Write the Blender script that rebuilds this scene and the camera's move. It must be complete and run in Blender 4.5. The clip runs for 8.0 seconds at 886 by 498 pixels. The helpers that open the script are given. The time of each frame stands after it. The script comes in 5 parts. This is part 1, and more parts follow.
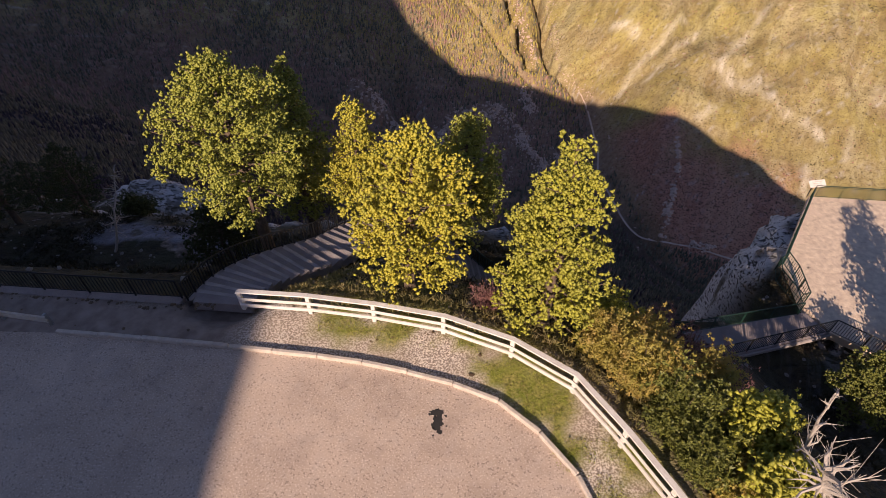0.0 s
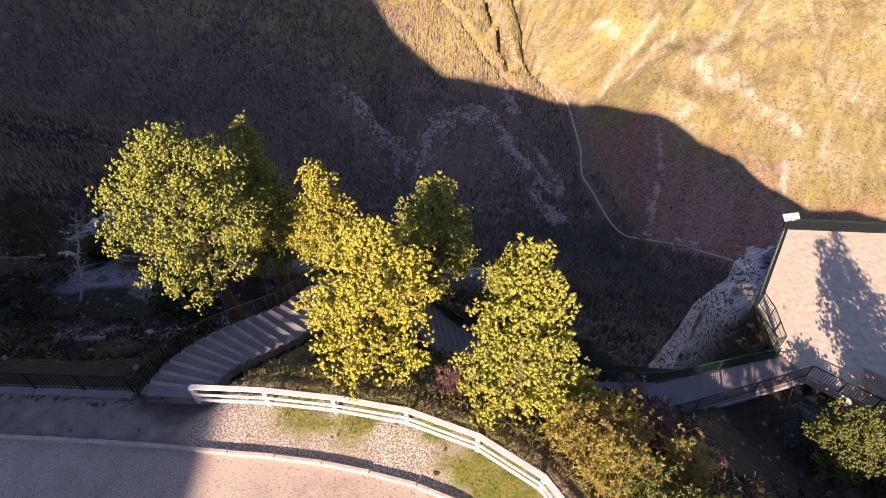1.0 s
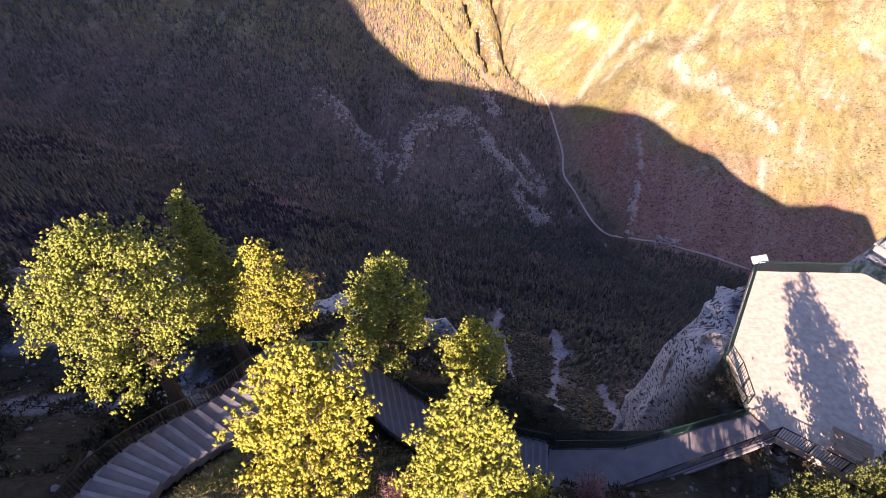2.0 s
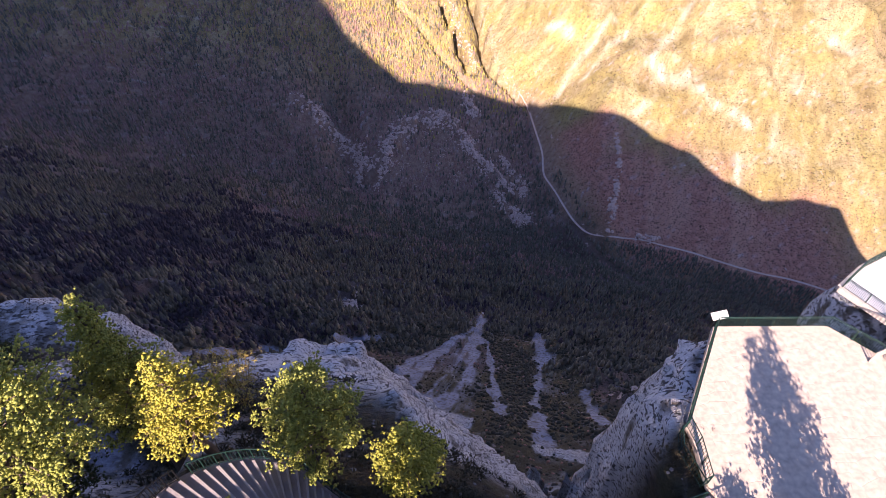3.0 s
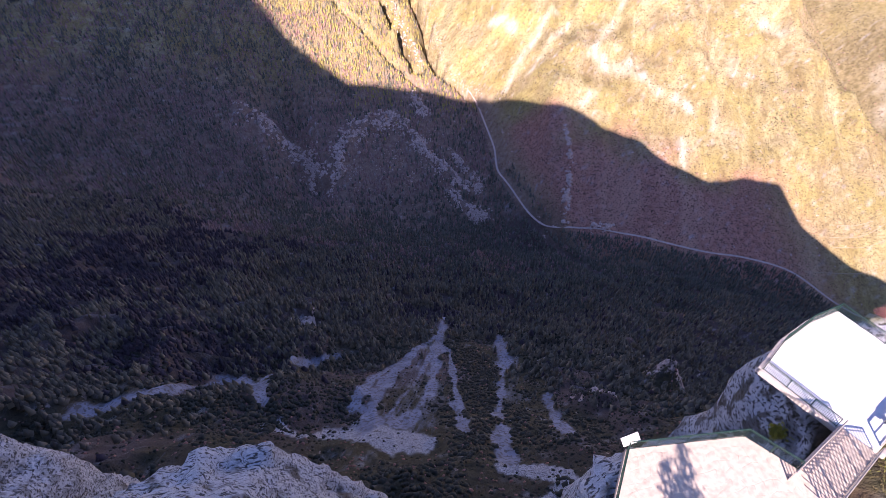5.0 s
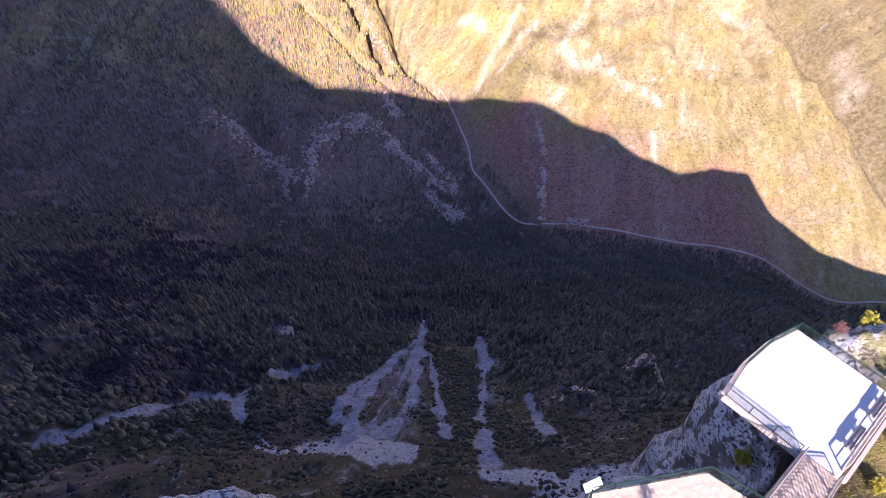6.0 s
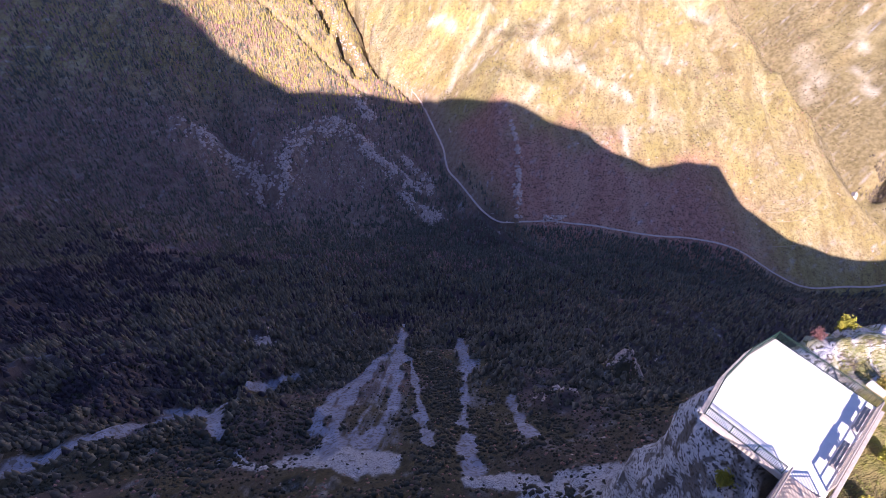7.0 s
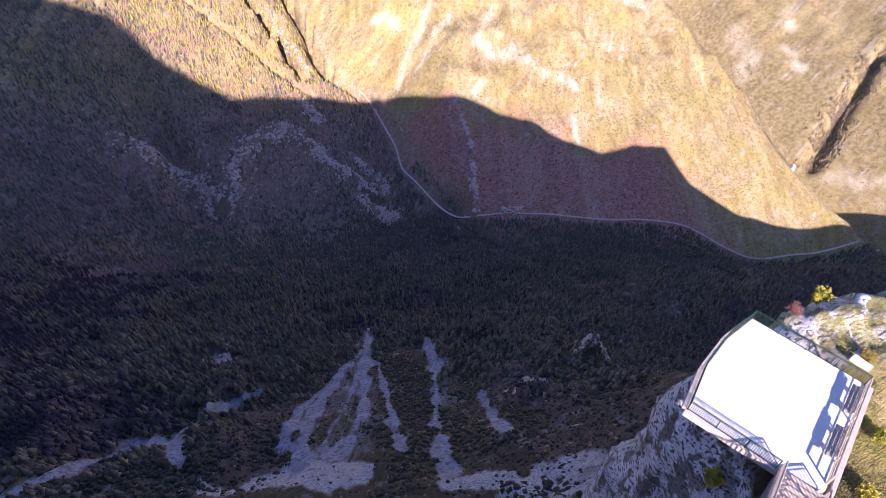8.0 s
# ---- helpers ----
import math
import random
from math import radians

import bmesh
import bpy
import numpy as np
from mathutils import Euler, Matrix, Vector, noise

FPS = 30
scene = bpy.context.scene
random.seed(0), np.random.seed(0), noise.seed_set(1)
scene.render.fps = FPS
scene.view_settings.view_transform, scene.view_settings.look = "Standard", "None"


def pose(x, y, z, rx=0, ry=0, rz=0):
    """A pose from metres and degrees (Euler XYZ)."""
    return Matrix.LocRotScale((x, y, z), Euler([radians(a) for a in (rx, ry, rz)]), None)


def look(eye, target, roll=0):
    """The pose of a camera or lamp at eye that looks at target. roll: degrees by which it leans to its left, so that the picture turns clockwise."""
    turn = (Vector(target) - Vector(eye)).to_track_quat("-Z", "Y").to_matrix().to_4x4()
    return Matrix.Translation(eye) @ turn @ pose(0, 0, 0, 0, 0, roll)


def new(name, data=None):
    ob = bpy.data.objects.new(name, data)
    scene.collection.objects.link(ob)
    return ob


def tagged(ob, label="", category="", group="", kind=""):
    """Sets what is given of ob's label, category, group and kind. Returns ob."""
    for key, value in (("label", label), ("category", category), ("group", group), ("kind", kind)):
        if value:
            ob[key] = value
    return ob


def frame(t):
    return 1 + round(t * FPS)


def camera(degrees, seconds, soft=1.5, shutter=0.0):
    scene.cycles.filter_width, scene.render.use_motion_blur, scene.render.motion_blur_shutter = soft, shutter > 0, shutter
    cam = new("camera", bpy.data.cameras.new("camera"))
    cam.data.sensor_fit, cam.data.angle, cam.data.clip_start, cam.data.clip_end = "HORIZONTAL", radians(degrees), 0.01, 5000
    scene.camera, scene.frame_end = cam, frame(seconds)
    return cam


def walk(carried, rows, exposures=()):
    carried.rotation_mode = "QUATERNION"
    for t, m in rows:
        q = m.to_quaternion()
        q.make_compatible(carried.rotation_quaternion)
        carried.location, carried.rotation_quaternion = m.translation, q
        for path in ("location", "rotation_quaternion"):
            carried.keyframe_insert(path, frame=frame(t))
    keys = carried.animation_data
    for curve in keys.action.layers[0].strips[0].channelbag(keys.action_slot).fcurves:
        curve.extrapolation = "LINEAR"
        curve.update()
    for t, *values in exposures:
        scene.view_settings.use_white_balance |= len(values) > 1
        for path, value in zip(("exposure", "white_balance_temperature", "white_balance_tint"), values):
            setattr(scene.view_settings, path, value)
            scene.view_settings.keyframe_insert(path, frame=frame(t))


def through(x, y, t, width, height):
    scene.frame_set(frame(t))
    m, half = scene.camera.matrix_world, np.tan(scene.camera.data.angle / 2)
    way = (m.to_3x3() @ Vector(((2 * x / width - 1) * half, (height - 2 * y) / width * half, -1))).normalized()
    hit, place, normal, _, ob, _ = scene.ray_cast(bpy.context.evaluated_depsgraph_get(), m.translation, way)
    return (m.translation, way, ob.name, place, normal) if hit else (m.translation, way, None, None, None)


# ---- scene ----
cam = camera(79.2, 8.0, 0.7)
PATH = [
    (0, (0.001, -0.000, 14.908), (0.001, 21.680, -5.827), -0.04),
    (0.5, (0.437, 1.179, 15.713), (0.769, 22.909, -4.969), -0.23),
    (1, (0.934, 2.540, 16.579), (1.664, 24.253, -4.110), -0.15),
    (1.5, (1.614, 4.053, 17.434), (2.747, 25.760, -3.243), -0.03),
    (3, (5.582, 9.998, 19.989), (8.039, 31.628, -0.653), 0.13),
    (3.5, (7.289, 12.413, 20.742), (10.183, 33.951, 0.060), 0.18),
    (4, (9.088, 14.549, 21.390), (12.466, 35.997, 0.688), 0.11),
    (4.5, (10.890, 16.571, 22.164), (14.812, 37.872, 1.407), -0.11),
    (6, (14.813, 20.534, 24.625), (20.438, 41.365, 3.783), -0.51),
    (6.5, (16.017, 21.690, 24.512), (22.155, 42.375, 3.668), -0.56),
    (7, (17.238, 23.102, 23.679), (23.977, 43.608, 2.844), -0.50),
    (7.5, (18.466, 24.553, 22.058), (26.037, 44.748, 1.205), -0.66),
    (8, (19.563, 26.087, 20.221), (28.292, 45.724, -0.712), -0.90),
]
EXPOSURES = [(0.0, 0.2, 7000, 30), (0.5, 0.5, 6950, 30), (1.0, 0.88, 6800, 32), (1.7, 1.22, 6550, 35), (3.0, 1.32, 6200, 39), (4.5, 1.3, 5850, 40), (8.0, 1.22, 5650, 41)]
walk(cam, [(t, look(eye, target, roll)) for t, eye, target, roll in PATH], EXPOSURES)

SUN_TURN, SUN_HIGH = radians(17.5), radians(27.2)   # the light travels this way from +y, and falls this steeply
world = bpy.data.worlds.new("sky")
scene.world = world
world.use_nodes = True
wn = world.node_tree
sky = wn.nodes.new("ShaderNodeTexSky")
sky.sky_type, sky.sun_disc = "NISHITA", False
sky.sun_elevation, sky.sun_rotation = SUN_HIGH, SUN_TURN + math.pi
sky.altitude, sky.dust_density, sky.ozone_density = 900, 0.8, 3.5
wn.links.new(sky.outputs[0], wn.nodes["Background"].inputs[0])
wn.nodes["Background"].inputs[1].default_value = 0.08
sun = new("sun", bpy.data.lights.new("sun", "SUN"))
sun.data.energy, sun.data.angle, sun.data.color = 5.0, radians(0.55), (1.0, 0.885, 0.675)
sun.matrix_world = look((0, 0, 0), (math.sin(SUN_TURN) * math.cos(SUN_HIGH), math.cos(SUN_TURN) * math.cos(SUN_HIGH), -math.sin(SUN_HIGH)))


# ---------------------------------------------------------------- materials
def material(name, rough=0.8, metal=0.0):
    m = bpy.data.materials.new(name)
    m.use_nodes = True
    n = m.node_tree
    shader = n.nodes["Principled BSDF"]
    shader.inputs["Roughness"].default_value, shader.inputs["Metallic"].default_value = rough, metal
    return m, n, shader


def mix(n, fac, a, b):
    """A blend of two colours; fac, a and b are sockets or values."""
    made = n.nodes.new("ShaderNodeMix")
    made.data_type = "RGBA"
    for socket, value in ((made.inputs[0], fac), (made.inputs[6], a), (made.inputs[7], b)):
        if isinstance(value, bpy.types.NodeSocket):
            n.links.new(value, socket)
        else:
            socket.default_value = (*value, 1) if isinstance(value, tuple) else value
    return made.outputs[2]


def grain(n, size, detail=4, low=0.35, high=0.65, coords=None):
    """Noise of a real size in metres, stretched to 0..1."""
    where = coords or n.nodes.new("ShaderNodeTexCoord").outputs["Object"]
    tex = n.nodes.new("ShaderNodeTexNoise")
    tex.inputs["Scale"].default_value, tex.inputs["Detail"].default_value = 1 / size, detail
    n.links.new(where, tex.inputs["Vector"])
    ramp = n.nodes.new("ShaderNodeMapRange")
    ramp.inputs[1].default_value, ramp.inputs[2].default_value = low, high
    n.links.new(tex.outputs[0], ramp.inputs[0])
    return ramp.outputs[0]


def relief(n, shader, height_socket, depth, size=0.1):
    b = n.nodes.new("ShaderNodeBump")
    b.inputs["Strength"].default_value, b.inputs["Distance"].default_value = depth, size
    n.links.new(height_socket, b.inputs["Height"])
    n.links.new(b.outputs[0], shader.inputs["Normal"])


def world_coords(n):
    return n.nodes.new("ShaderNodeNewGeometry").outputs["Position"]


def attribute(n, name):
    a = n.nodes.new("ShaderNodeAttribute")
    a.attribute_name = name
    return a.outputs["Fac"]


def plain(name, colour, dark, size=0.3, rough=0.8, metal=0.0, bump=0.25, fine=0.02):
    """A worn surface: two colours at a large and a small scale, with fine relief."""
    m, n, s = material(name, rough, metal)
    at = world_coords(n)
    big, small = grain(n, size, 5, 0.3, 0.7, at), grain(n, fine, 3, 0.3, 0.7, at)
    c = mix(n, big, dark, colour)
    tint = tuple(min(1.0, v * 1.25) for v in colour)
    n.links.new(mix(n, 0.35, c, mix(n, small, dark, tint)), s.inputs["Base Color"])
    relief(n, s, small, bump, fine)
    return m


def foliage(name, a, b, c, through=0.25, even=0.45):
    """Leaves or needles that differ leaf by leaf, and let some light through."""
    m, n, s = material(name, 0.55)
    rnd = n.nodes.new("ShaderNodeNewGeometry").outputs["Random Per Island"]
    patch = grain(n, 0.7, 3, 0.38, 0.62, world_coords(n))
    colour = mix(n, rnd, mix(n, patch, a, b), c)
    colour = mix(n, even, colour, mix(n, patch, a, b))
    n.links.new(colour, s.inputs["Base Color"])
    t = n.nodes.new("ShaderNodeBsdfTranslucent")
    n.links.new(colour, t.inputs["Color"])
    add = n.nodes.new("ShaderNodeMixShader")
    add.inputs[0].default_value = through
    n.links.new(s.outputs[0], add.inputs[1])
    n.links.new(t.outputs[0], add.inputs[2])
    n.links.new(add.outputs[0], n.nodes["Material Output"].inputs["Surface"])
    return m


def ragged(n, mask, at, size, rough=0.9, soft=0.1, detail=6):
    """A mask whose edge breaks up into spots and runs of the given size."""
    tex = n.nodes.new("ShaderNodeTexNoise")
    tex.inputs["Scale"].default_value, tex.inputs["Detail"].default_value, tex.inputs["Roughness"].default_value = 1 / size, detail, 0.65
    n.links.new(at, tex.inputs["Vector"])
    add = n.nodes.new("ShaderNodeMath")
    add.operation, add.inputs[1].default_value = "MULTIPLY_ADD", rough * 2
    n.links.new(tex.outputs[0], add.inputs[0])
    n.links.new(mask, add.inputs[2])
    edge = n.nodes.new("ShaderNodeMapRange")
    edge.inputs[1].default_value, edge.inputs[2].default_value = 0.5 + rough - soft, 0.5 + rough + soft
    n.links.new(add.outputs[0], edge.inputs[0])
    return edge.outputs[0]


def ground_material():
    """Soil, dry grass, rock, scree and verge by the masks of the land."""
    m, n, s = material("ground", 0.95)
    at = world_coords(n)
    g120, g30, g8, g2, g05, g01 = (grain(n, v, 5, 0.32, 0.68, at) for v in (120, 30, 8, 2, 0.5, 0.1))
    soil = mix(n, g8, (0.1, 0.066, 0.058), (0.19, 0.125, 0.108))
    soil = mix(n, mix(n, g30, (0.0, 0.0, 0.0), (0.6, 0.6, 0.6)), soil, (0.11, 0.088, 0.068))
    litter = mix(n, g05, (0.032, 0.022, 0.015), (0.1, 0.065, 0.036))
    # brown upland soil, made paler to stand in for distance haze
    soil = mix(n, attribute(n, "upland"), soil, mix(n, g8, (0.25, 0.155, 0.115), (0.4, 0.27, 0.19)))
    near = attribute(n, "near")
    soil = mix(n, near, soil, mix(n, g2, litter, (0.06, 0.055, 0.025)))
    dry = mix(n, g8, (0.37, 0.295, 0.09), (0.5, 0.42, 0.15))
    dry = mix(n, g120, dry, (0.41, 0.325, 0.11))
    tan = grain(n, 70, 5, 0.42, 0.6, at)
    dry = mix(n, tan, dry, mix(n, g8, (0.37, 0.28, 0.13), (0.5, 0.41, 0.21)))
    # grass and runnels drawn out down the slope
    fall = n.nodes.new("ShaderNodeMapping")
    fall.vector_type = "TEXTURE"
    fall.inputs["Rotation"].default_value = (0.0, 0.8, 0.0)
    fall.inputs["Scale"].default_value = (1.0, 7.0, 7.0)
    n.links.new(at, fall.inputs["Vector"])
    for size, low, high, much, tint in ((22, 0.5, 0.66, 0.55, (0.6, 0.52, 0.27)), (14, 0.52, 0.64, 0.55, (0.28, 0.19, 0.065)),
                                        (5, 0.54, 0.62, 0.4, (0.23, 0.165, 0.06))):
        runs = grain(n, size, 6, low, high, fall.outputs[0])
        dry = mix(n, mix(n, runs, (0.0, 0.0, 0.0), (much, much, much)), dry, tint)
    for size, low, much in ((2.6, 0.52, 0.5), (6.0, 0.55, 0.5)):
        spots = grain(n, size, 3, low, low + 0.1, at)
        dry = mix(n, mix(n, spots, (0.0, 0.0, 0.0), (much, much, much)), dry, (0.17, 0.125, 0.05))
    # russet hue of the shaded hillside, painted into the ground colour
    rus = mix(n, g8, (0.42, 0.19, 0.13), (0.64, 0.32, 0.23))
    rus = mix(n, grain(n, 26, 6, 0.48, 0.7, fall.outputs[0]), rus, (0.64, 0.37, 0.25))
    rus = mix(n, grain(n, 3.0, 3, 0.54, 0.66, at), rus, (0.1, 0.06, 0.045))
    dry = mix(n, attribute(n, "olive"), dry, mix(n, g8, (0.2, 0.16, 0.062), (0.38, 0.3, 0.145)))
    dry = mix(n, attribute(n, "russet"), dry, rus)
    soil = mix(n, attribute(n, "meadow"), soil, mix(n, g2, (0.06, 0.048, 0.024), (0.12, 0.094, 0.042)))
    colour = mix(n, attribute(n, "dry"), soil, dry)
    rock = mix(n, g05, (0.7, 0.67, 0.68), (0.9, 0.87, 0.88))
    rock = mix(n, mix(n, g2, (0.0, 0.0, 0.0), (0.6, 0.6, 0.6)), rock, (0.8, 0.765, 0.77))
    wave = n.nodes.new("ShaderNodeTexNoise")
    mapping = n.nodes.new("ShaderNodeMapping")
    mapping.inputs["Rotation"].default_value = (0.5, 0.55, 0.6)
    mapping.inputs["Scale"].default_value = (0.5, 0.9, 2.4)
    n.links.new(at, mapping.inputs["Vector"])
    n.links.new(mapping.outputs[0], wave.inputs["Vector"])
    wave.inputs["Scale"].default_value, wave.inputs["Detail"].default_value = 2.0, 9
    strata = n.nodes.new("ShaderNodeMapRange")
    strata.inputs[1].default_value, strata.inputs[2].default_value = 0.355, 0.405
    n.links.new(wave.outputs[0], strata.inputs[0])
    rock = mix(n, strata.outputs[0], (0.1, 0.09, 0.085), rock)
    grit = mix(n, g01, (0.32, 0.32, 0.32), (0.0, 0.0, 0.0))
    rock = mix(n, grit, rock, (0.3, 0.275, 0.27))
    # cracks run down the dip of the beds
    tilt = n.nodes.new("ShaderNodeMapping")
    tilt.inputs["Rotation"].default_value = (0.0, 0.95, 0.3)
    tilt.inputs["Scale"].default_value = (0.3, 1.1, 1.6)
    n.links.new(at, tilt.inputs["Vector"])
    cracks = grain(n, 0.3, 9, 0.395, 0.45, tilt.outputs[0])
    rock = mix(n, cracks, (0.13, 0.115, 0.11), rock)
    moss = mix(n, attribute(n, "mossy"), grain(n, 3.5, 6, 0.6, 0.68, at), grain(n, 1.5, 10, 0.5, 0.57, at))
    rock = mix(n, mix(n, moss, (0.0, 0.0, 0.0), (0.85, 0.85, 0.85)), rock, (0.12, 0.09, 0.06))
    dust = n.nodes.new("ShaderNodeMath")
    dust.operation = "MULTIPLY"
    n.links.new(attribute(n, "lime"), dust.inputs[0])
    n.links.new(mix(n, grain(n, 9, 6, 0.4, 0.62, fall.outputs[0]), (0.25, 0.25, 0.25), mix(n, grain(n, 1.6, 8, 0.4, 0.6, at), (0.45, 0.45, 0.45), (1.0, 1.0, 1.0))), dust.inputs[1])
    colour = mix(n, dust.outputs[0], colour, mix(n, g2, (0.66, 0.58, 0.42), (0.88, 0.81, 0.66)))
    broken = mix(n, g2, (0.4, 0.28, 0.23), (0.86, 0.66, 0.55))
    broken = mix(n, grain(n, 5.0, 6, 0.4, 0.52, at), (0.12, 0.075, 0.06), broken)
    colour = mix(n, ragged(n, attribute(n, "crag"), at, 9.0, 1.5, 0.08), colour, broken)
    colour = mix(n, attribute(n, "rock"), colour, rock)
    talus = n.nodes.new("ShaderNodeMapping")
    talus.vector_type = "TEXTURE"
    talus.inputs["Rotation"].default_value = (0.0, 0.0, -0.36)
    talus.inputs["Scale"].default_value = (1.0, 8.0, 8.0)
    n.links.new(at, talus.inputs["Vector"])
    pale = mix(n, g8, (0.22, 0.22, 0.26), (0.37, 0.37, 0.435))
    colour = mix(n, ragged(n, attribute(n, "scree"), talus.outputs[0], 2.2, 0.9, 0.34), colour, mix(n, grain(n, 1.6, 6, 0.52, 0.6, at), pale, (0.17, 0.15, 0.14)))
    gravel = mix(n, grain(n, 0.06, 4, 0.42, 0.6, at), (0.26, 0.2, 0.16), (0.76, 0.67, 0.58))
    gravel = mix(n, mix(n, g2, (0.0, 0.0, 0.0), (0.6, 0.6, 0.6)), gravel, (0.36, 0.28, 0.2))
    colour = mix(n, attribute(n, "gravel"), colour, gravel)
    colour = mix(n, attribute(n, "path"), colour, mix(n, g05, (0.22, 0.165, 0.14), (0.36, 0.285, 0.245)))
    grass = mix(n, g01, (0.12, 0.12, 0.025), (0.46, 0.4, 0.12))
    colour = mix(n, attribute(n, "grass"), colour, mix(n, mix(n, g05, (0.0, 0.0, 0.0), (0.8, 0.8, 0.8)), grass, (0.17, 0.21, 0.022)))
    n.links.new(colour, s.inputs["Base Color"])
    heights = mix(n, 0.4, mix(n, 0.2, mix(n, 0.4, g2, mix(n, 0.5, g05, g01)), wave.outputs[0]), cracks)
    relief(n, s, heights, 1.0, 0.6)
    level = n.nodes.new("ShaderNodeMapRange")
    level.inputs[3].default_value, level.inputs[4].default_value = 1.0, 0.12
    n.links.new(attribute(n, "soft"), level.inputs[0])
    for node in n.nodes:
        if node.type == "BUMP":
            n.links.new(level.outputs[0], node.inputs["Strength"])
    return m


def asphalt():
    """Worn asphalt: bleached, with gravel showing, patches and fine dark specks."""
    m, n, s = material("worn_asphalt", 0.92)
    at = world_coords(n)
    c = mix(n, grain(n, 3.0, 5, 0.3, 0.7, at), (0.46, 0.355, 0.285), (0.6, 0.47, 0.38))
    c = mix(n, grain(n, 0.5, 4, 0.45, 0.75, at), c, (0.54, 0.435, 0.365))
    specks = grain(n, 0.05, 3, 0.57, 0.62, at)
    c = mix(n, mix(n, specks, (0.0, 0.0, 0.0), (0.6, 0.6, 0.6)), c, (0.8, 0.68, 0.58))
    pits = grain(n, 0.06, 3, 0.6, 0.64, at)
    c = mix(n, mix(n, pits, (0.0, 0.0, 0.0), (0.6, 0.6, 0.6)), c, (0.16, 0.12, 0.1))
    worn = grain(n, 1.1, 8, 0.5, 0.6, at)
    c = mix(n, mix(n, worn, (0.0, 0.0, 0.0), (0.2, 0.2, 0.2)), c, (0.25, 0.19, 0.165))
    n.links.new(c, s.inputs["Base Color"])
    relief(n, s, specks, 0.16, 0.012)
    return m


GROUND_MAT = ground_material()
ASPHALT = asphalt()
OIL = plain("oil_stain", (0.05, 0.045, 0.042), (0.03, 0.028, 0.026), 0.2, 0.5, 0, 0.2, 0.02)
KERB = plain("kerb_concrete", (0.66, 0.58, 0.51), (0.42, 0.36, 0.31), 0.25, 0.85, 0, 0.4, 0.02)
CONCRETE = plain("concrete", (0.33, 0.28, 0.275), (0.21, 0.175, 0.172), 0.6, 0.88, 0, 0.4, 0.03)
NOSING = plain("pale_concrete", (0.43, 0.38, 0.37), (0.3, 0.26, 0.25), 0.4, 0.85, 0, 0.4, 0.02)
FLAG = plain("flagstone", (0.84, 0.68, 0.52), (0.45, 0.33, 0.26), 0.35, 0.85, 0, 0.06, 0.03)
JOINT = plain("mortar", (0.76, 0.61, 0.48), (0.6, 0.46, 0.36), 0.3, 0.95, 0, 0.4, 0.02)
PALE = plain("pale_paving", (0.84, 0.81, 0.8), (0.7, 0.67, 0.66), 0.8, 0.85, 0, 0.06, 0.03)
WHITE = plain("white_paint", (0.8, 0.77, 0.74), (0.6, 0.55, 0.5), 0.35, 0.55, 0, 0.2, 0.02)
IRON = plain("black_iron", (0.03, 0.03, 0.032), (0.018, 0.018, 0.02), 0.3, 0.5, 0.6, 0.2, 0.01)
GREEN = plain("green_paint", (0.013, 0.05, 0.038), (0.009, 0.03, 0.023), 0.3, 0.45, 0.2, 0.2, 0.01)
WOOD = plain("tan_wood", (0.52, 0.35, 0.23), (0.32, 0.2, 0.13), 0.25, 0.7, 0, 0.3, 0.015)
STEEL = plain("grey_steel", (0.5, 0.5, 0.5), (0.36, 0.35, 0.35), 0.3, 0.45, 0.7, 0.2, 0.02)
BARK = plain("bark", (0.2, 0.14, 0.1), (0.09, 0.065, 0.05), 0.12, 0.9, 0, 0.7, 0.03)
DEADWOOD = plain("bleached_wood", (0.52, 0.47, 0.42), (0.34, 0.29, 0.25), 0.15, 0.85, 0, 0.5, 0.02)
ROAD = plain("dirt_road", (0.66, 0.52, 0.43), (0.46, 0.36, 0.3), 6, 0.95, 0, 0.2, 0.5)
PATH_EARTH = plain("trodden_earth", (0.5, 0.4, 0.26), (0.38, 0.3, 0.18), 4, 0.95, 0, 0.2, 0.3)
PINE_Y = foliage("yellow_pine_needles", (0.48, 0.43, 0.05), (0.3, 0.31, 0.045), (0.62, 0.52, 0.07), 0.12)
PINE_G = foliage("green_pine_needles", (0.34, 0.36, 0.06), (0.2, 0.23, 0.045), (0.48, 0.47, 0.09), 0.12)
PINE_L = foliage("light_pine_needles", (0.37, 0.37, 0.0455), (0.25, 0.26, 0.0455), (0.51, 0.48, 0.0715), 0.12)
# green needles darkened, the mountain's shade put into the colour
PINE_D = foliage("shaded_pine_needles", (0.06, 0.075, 0.022), (0.045, 0.055, 0.018), (0.1, 0.105, 0.03))
BUSH = foliage("bush_leaves", (0.42, 0.36, 0.08), (0.48, 0.32, 0.1), (0.3, 0.29, 0.08))
RUSSET = foliage("russet_twigs", (0.28, 0.13, 0.12), (0.2, 0.1, 0.1), (0.34, 0.17, 0.15), 0.1)
VERGE = foliage("verge_grass", (0.2, 0.27, 0.03), (0.3, 0.33, 0.045), (0.42, 0.4, 0.08), 0.2)
DRYGRASS = foliage("dry_grass", (0.3, 0.24, 0.1), (0.2, 0.2, 0.06), (0.4, 0.32, 0.16))
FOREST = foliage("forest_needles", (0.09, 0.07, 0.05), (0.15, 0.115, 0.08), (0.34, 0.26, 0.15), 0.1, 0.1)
# far needles lightened, distance haze put into their colour
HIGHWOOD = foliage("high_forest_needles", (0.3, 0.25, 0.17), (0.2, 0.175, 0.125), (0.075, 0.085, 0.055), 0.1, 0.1)
